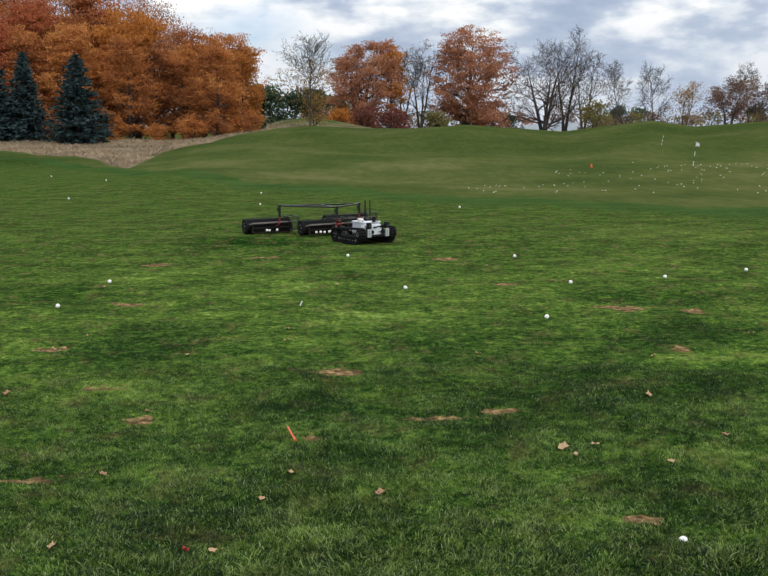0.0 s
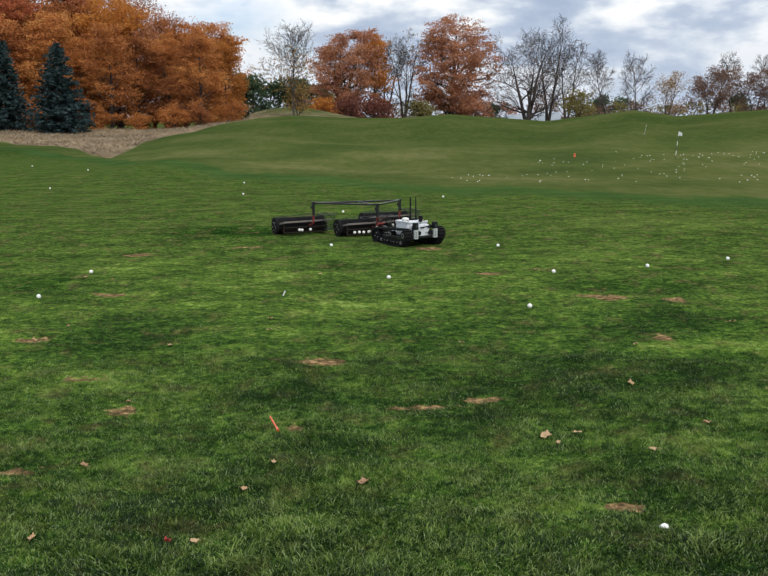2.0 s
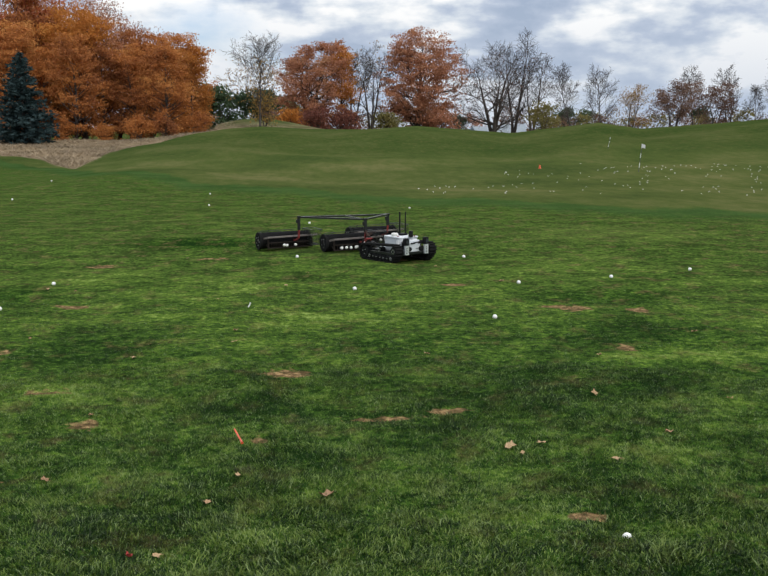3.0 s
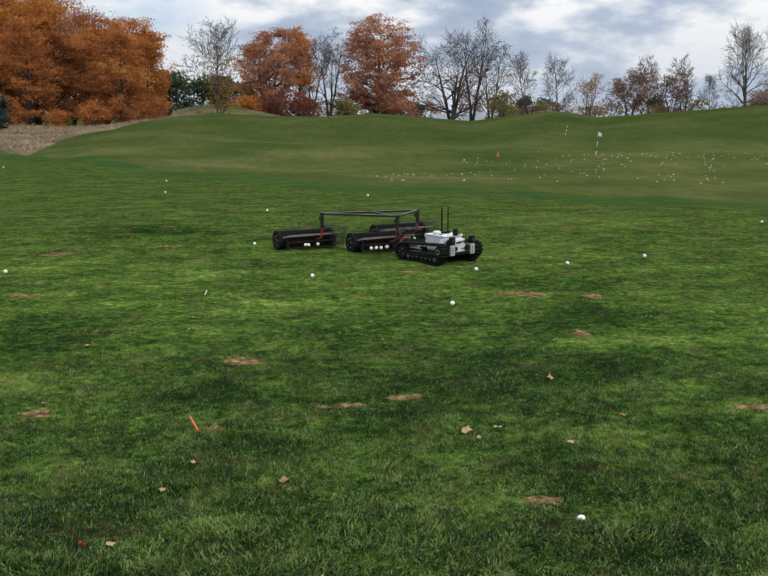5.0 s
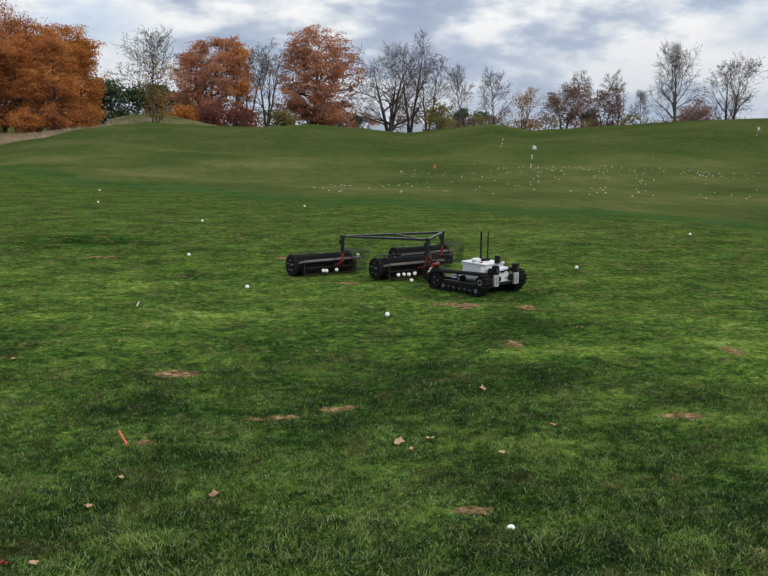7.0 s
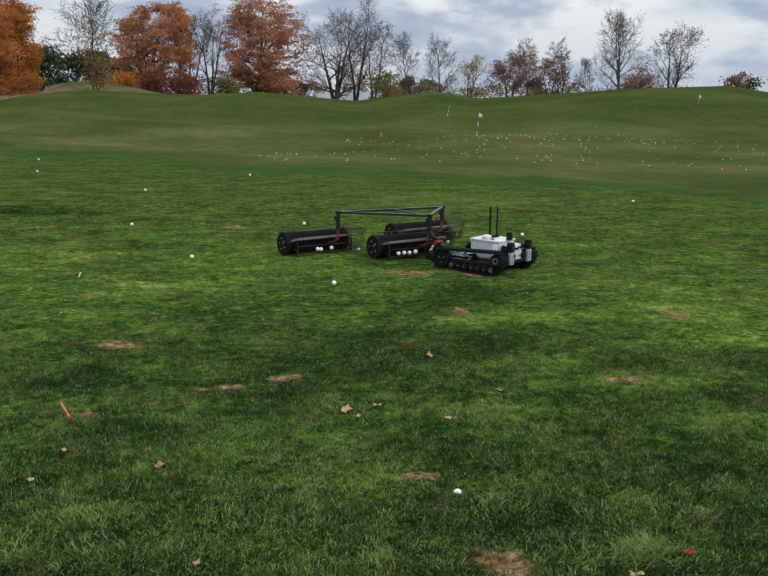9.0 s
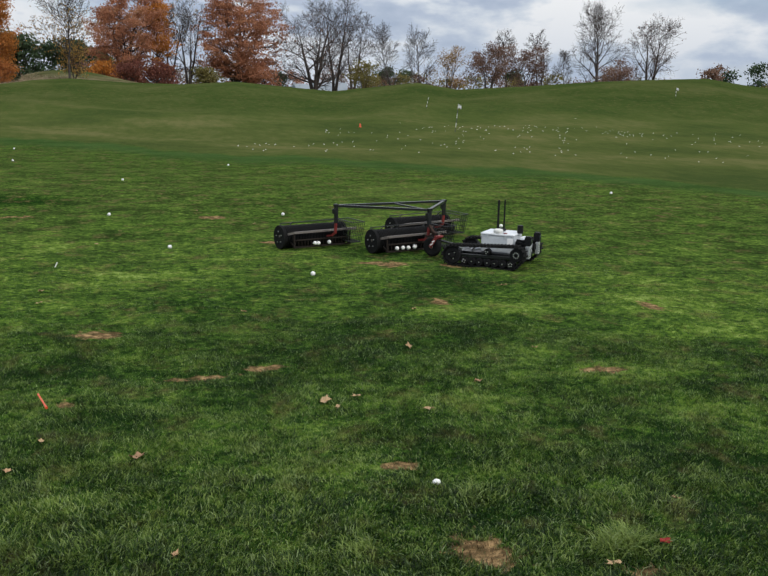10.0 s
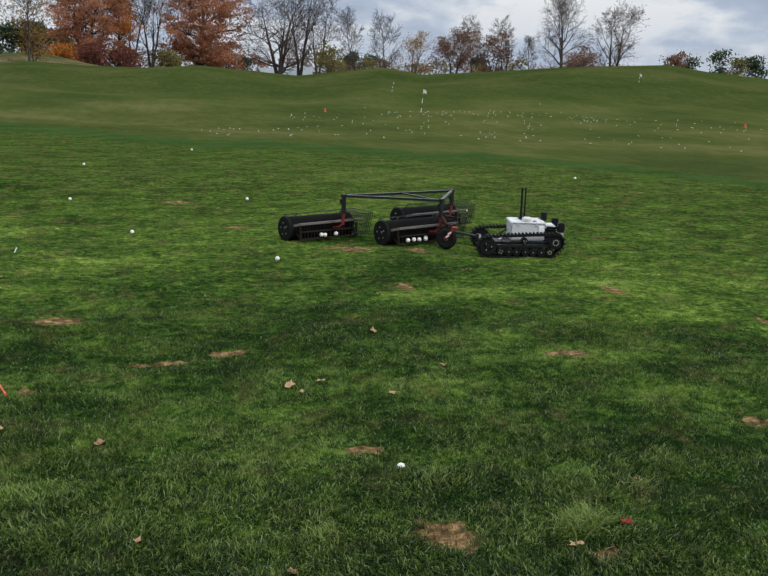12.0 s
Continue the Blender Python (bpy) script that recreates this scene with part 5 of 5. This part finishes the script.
# ---- balls, leaves and marks on the grass ----
def on_ground(x, y, up=0.0):
    return Vector((x, y, float(ground_z(x, y)) + up))


def make_balls():
    near = [(1.18, 3.52), (-3.01, 8.52), (-2.95, 9.97), (0.21, 9.50), (1.40, 8.00), (1.96, 9.81), (3.04, 10.10), (4.11, 10.60), (-0.47, 11.94), (1.65, 11.86), (1.53, 19.19),
            (-3.07, 23.55), (-2.66, 20.20), (-7.38, 22.07), (-8.33, 28.38), (-11.02, 31.37), (7.28, 14.01), (-0.43, 16.26)]
    for k, (x, y) in enumerate(near):
        ob = new("golf_ball", BALL)
        sunk = -0.002 if k == 0 else 0.014
        ob.location = on_ground(x, y, sunk)
        ob.rotation_euler = (k * 1.3, k * 0.7, k)
        tagged(ob, "white golf ball lying in the short grass", "golf ball", "golf balls on the field")
    rng = np.random.default_rng(31)
    left = 210
    while left:
        # the balls gather round the flag on the practice green
        if rng.uniform() < 0.55:
            az, d = rng.normal(23.5, 7.0), rng.normal(34.3, 1.5)
        else:
            az, d = 5 + 32 * rng.uniform() ** 1.25, rng.uniform(24, 34)
        x, y = d * math.sin(radians(az)), d * math.cos(radians(az))
        if y - np.interp(x, *zip(*EDGE)) < 1.0 or not 3.5 < az < 38 or d > 40 or (az < 9 and d > 29):
            continue
        ob = new("golf_ball", BALL)
        ob.location = on_ground(x, y, -0.011)
        tagged(ob, "white golf ball lying on the practice green", "golf ball", "golf balls round the flag")
        left -= 1


def leaf_mesh(seed, material, flat=0.35):
    """A curled dead leaf with a lobed outline and a stalk."""
    rng = np.random.default_rng(seed)
    bm = bmesh.new()
    n, mid = 14, bm.verts.new((0, 0, 0.012))
    ring = []
    for k in range(n):
        a = 2 * math.pi * k / n
        r = 0.5 * (1 + (0.17 if k % 2 else -0.12)) * rng.uniform(0.8, 1.15)
        ring.append(bm.verts.new((r * math.cos(a), 0.75 * r * math.sin(a), flat * r * abs(math.sin(a * 1.5 + seed)) * rng.uniform(0.5, 1.2) + 0.02)))
    for k in range(n):
        bm.faces.new((mid, ring[k], ring[(k + 1) % n]))
    rod(bm, (0.3, 0, 0.03), (0.75, 0.06, 0.06), 0.02, n=5)
    bmesh.ops.solidify(bm, geom=bm.faces[:], thickness=0.012)
    me = bpy.data.meshes.new("leaf")
    bm.to_mesh(me)
    bm.free()
    me.materials.append(material)
    return me


def make_litter():
    spots = [(-0.03, 4.01), (0.90, 4.58), (-2.51, 6.96), (-2.38, 7.36), (-1.43, 6.65), (0.67, 6.62), (1.79, 9.88), (-0.50, 9.70), (-0.80, 7.57), (-1.39, 5.30), (-0.45, 4.27),
             (-1.32, 3.49), (1.81, 4.81), (1.39, 4.37), (1.60, 5.53), (-2.37, 5.71), (1.07, 4.61), (-0.55, 3.94), (-1.35, 4.29), (-0.68, 3.46), (0.11, 3.08), (0.59, 2.78), (1.57, 2.71),
             (2.37, 5.35), (2.07, 3.16), (-0.76, 7.10), (-2.9, 9.6), (-2.6, 9.5), (0.95, 4.5), (1.9, 6.5), (2.9, 7.3), (-1.1, 8.9), (-1.85, 11.95), (0.6, 12.3), (-0.3, 10.6), (1.2, 11.0)]
    kinds = [leaf_mesh(1, brown_leaf, 0.65), leaf_mesh(2, dead_leaf, 0.6), leaf_mesh(3, tan_leaf, 0.7)]
    rng = np.random.default_rng(12)
    for k, (x, y) in enumerate(spots):
        ob = new("fallen_leaf", kinds[k % 3])
        ob.location = on_ground(x, y, 0.012)
        size = 0.075 if k in (0, 1) else rng.uniform(0.032, 0.055)
        ob.scale = (size, size, size * 0.8)
        ob.rotation_euler = (rng.uniform(-0.2, 0.2), rng.uniform(-0.2, 0.2), rng.uniform(0, 6.28))
        tagged(ob, "dry curled pale brown leaf on the grass", "leaf", "fallen leaves")
    red = leaf_mesh(7, red_leaf)
    for k, (x, y) in enumerate([(1.808, 2.80), (-0.78, 3.43)]):
        ob = new("fallen_leaf", red)
        ob.location = on_ground(x, y, 0.024)
        ob.scale = (0.042, 0.034, 0.11)
        ob.rotation_euler = (0.3, 0.2, k * 2.0)
        tagged(ob, "small bright red leaf on the grass", "leaf", "fallen leaves")
    # a broken orange tee and a white one
    for a, b, r, material, what in (((-0.526, 4.86, 0.040), (-0.472, 4.72, 0.012), 0.0046, tee_orange, "orange plastic stick lying in the grass"), ((-0.775, 8.45, 0.02), (-0.755, 8.46, 0.062), 0.005, pole_white, "white tee standing in the grass")):
        bm = bmesh.new()
        a, b = Vector(a), Vector(b)
        rod(bm, a, a.lerp(b, 0.8), r, r, 10)
        rod(bm, a.lerp(b, 0.8), b, r, r * 1.7, 10)
        tagged(part("tee", bm, material), what, "tee")


def make_flag(az, d, h, material_flag, banded, flag=True, lean=4.0):
    ob = thing("flagstick", Matrix(), "white and black banded flagstick with a small white flag" if flag else "thin leaning black and white marker stick", "flagstick")
    x, y = d * math.sin(radians(az)), d * math.cos(radians(az))
    n = 6
    for k in range(n):
        bm = bmesh.new()
        rod(bm, (0, 0, h * k / n - (0.1 if k == 0 else 0)), (0, 0, h * (k + 1) / n), 0.009, n=8)
        part("band", bm, (pole_white if k % 2 else pole_dark), ob)
    if flag:
        bm = bmesh.new()
        w, g = 0.12, 0.13
        grid = [[bm.verts.new((0.008 + w * i / 8, 0.022 * math.sin(i * 1.1) * i / 8, h - g + g * j / 4 - 0.03 * (i / 8) ** 1.5 - (0.02 * i / 8 if j == 4 else 0))) for j in range(5)] for i in range(9)]
        for i in range(8):
            for j in range(4):
                bm.faces.new((grid[i][j], grid[i + 1][j], grid[i + 1][j + 1], grid[i][j + 1]))
        bmesh.ops.solidify(bm, geom=bm.faces[:], thickness=0.003)
        part("flag", bm, material_flag, ob, "small white cloth flag", True)
    ob.matrix_basis = Matrix.Translation(on_ground(x, y)) @ Matrix.Rotation(radians(lean), 4, "Y")


def make_marks():
    make_flag(18.0, 33.0, 0.95, cloth_white, True, lean=5)
    make_flag(30.5, 49.0, 0.50, cloth_white, True, lean=4)
    make_flag(16.2, 42.2, 0.48, cloth_white, True, flag=False, lean=11)
    for az, d in ((12.3, 35.1), (36.5, 34.4)):
        bm = bmesh.new()
        lathe(bm, [(0.0, 0.05), (0.01, 0.05), (0.012, 0.04), (0.12, 0.024), (0.13, 0.018)], 16, "z")
        ob = part("marker_cone", bm, tee_orange)
        x, y = d * math.sin(radians(az)), d * math.cos(radians(az))
        ob.location = on_ground(x, y)
        tagged(ob, "small orange marker cone on the practice green", "cone")


def make_house(az, d, top_el, w, deep_, turn, label, eaves=2.6):
    """A far farm building, half hidden behind the crest."""
    ob = thing("farm_building", Matrix(), label, "building")
    h = max(tall_to(az, d, top_el), 2.6)
    e = min(eaves, h * 0.62)
    bm = bmesh.new()
    box(bm, (0, 0, e / 2), (w, deep_, e))
    part("wall", bm, wall_mat, ob)
    bm = bmesh.new()
    o = 0.3
    pts = [bm.verts.new(p) for p in ((-w / 2 - o, -deep_ / 2 - o, e - 0.05), (w / 2 + o, -deep_ / 2 - o, e - 0.05), (w / 2 + o, 0, h), (-w / 2 - o, 0, h), (-w / 2 - o, deep_ / 2 + o, e - 0.05), (w / 2 + o, deep_ / 2 + o, e - 0.05))]
    bm.faces.new((pts[0], pts[1], pts[2], pts[3]))
    bm.faces.new((pts[3], pts[2], pts[5], pts[4]))
    bmesh.ops.solidify(bm, geom=bm.faces[:], thickness=0.12)
    part("roof", bm, roof_mat, ob)
    for k in (-0.3, 0.05, 0.33):
        bm = bmesh.new()
        box(bm, (w * k, -deep_ / 2 - 0.01, e * 0.55), (0.9, 0.08, 1.0))
        part("window", bm, glass_dark, ob)
    bm = bmesh.new()
    box(bm, (-w * 0.12, -deep_ / 2 - 0.01, 1.0), (0.95, 0.08, 2.0))
    part("door", bm, wood_pole, ob)
    ob.matrix_basis = spot(az, d, 0.0, turn)


def make_far():
    make_house(9.15, 118, 0.10, 3.4, 5.0, 12, "long low farm shed with a pale metal roof")
    make_house(10.35, 122, 0.22, 3.8, 5.0, -6, "low farm shed with a blue-grey metal roof")
    make_house(13.6, 130, 0.55, 1.4, 4.0, 10, "small white farmhouse half hidden by trees")
    make_house(34.1, 150, 0.55, 2.2, 4.0, -30, "distant white house among dark trees")
    for az in (36.5, 37.0):
        ob = thing("utility_pole", Matrix(), "distant wooden utility pole with a crossarm", "pole", "utility poles")
        h = tall_to(az, 180, 1.5)
        bm = bmesh.new()
        rod(bm, (0, 0, -0.3), (0, 0, h), 0.13, 0.09, 10)
        part("mast", bm, wood_pole, ob)
        bm = bmesh.new()
        beam(bm, (-0.9, 0, h - 0.5), (0.9, 0, h - 0.5), 0.12, 0.10)
        part("crossarm", bm, wood_pole, ob)
        ob.matrix_basis = spot(az, 180, 0, 20)


make_balls()
make_litter()
make_marks()
make_far()


motions()
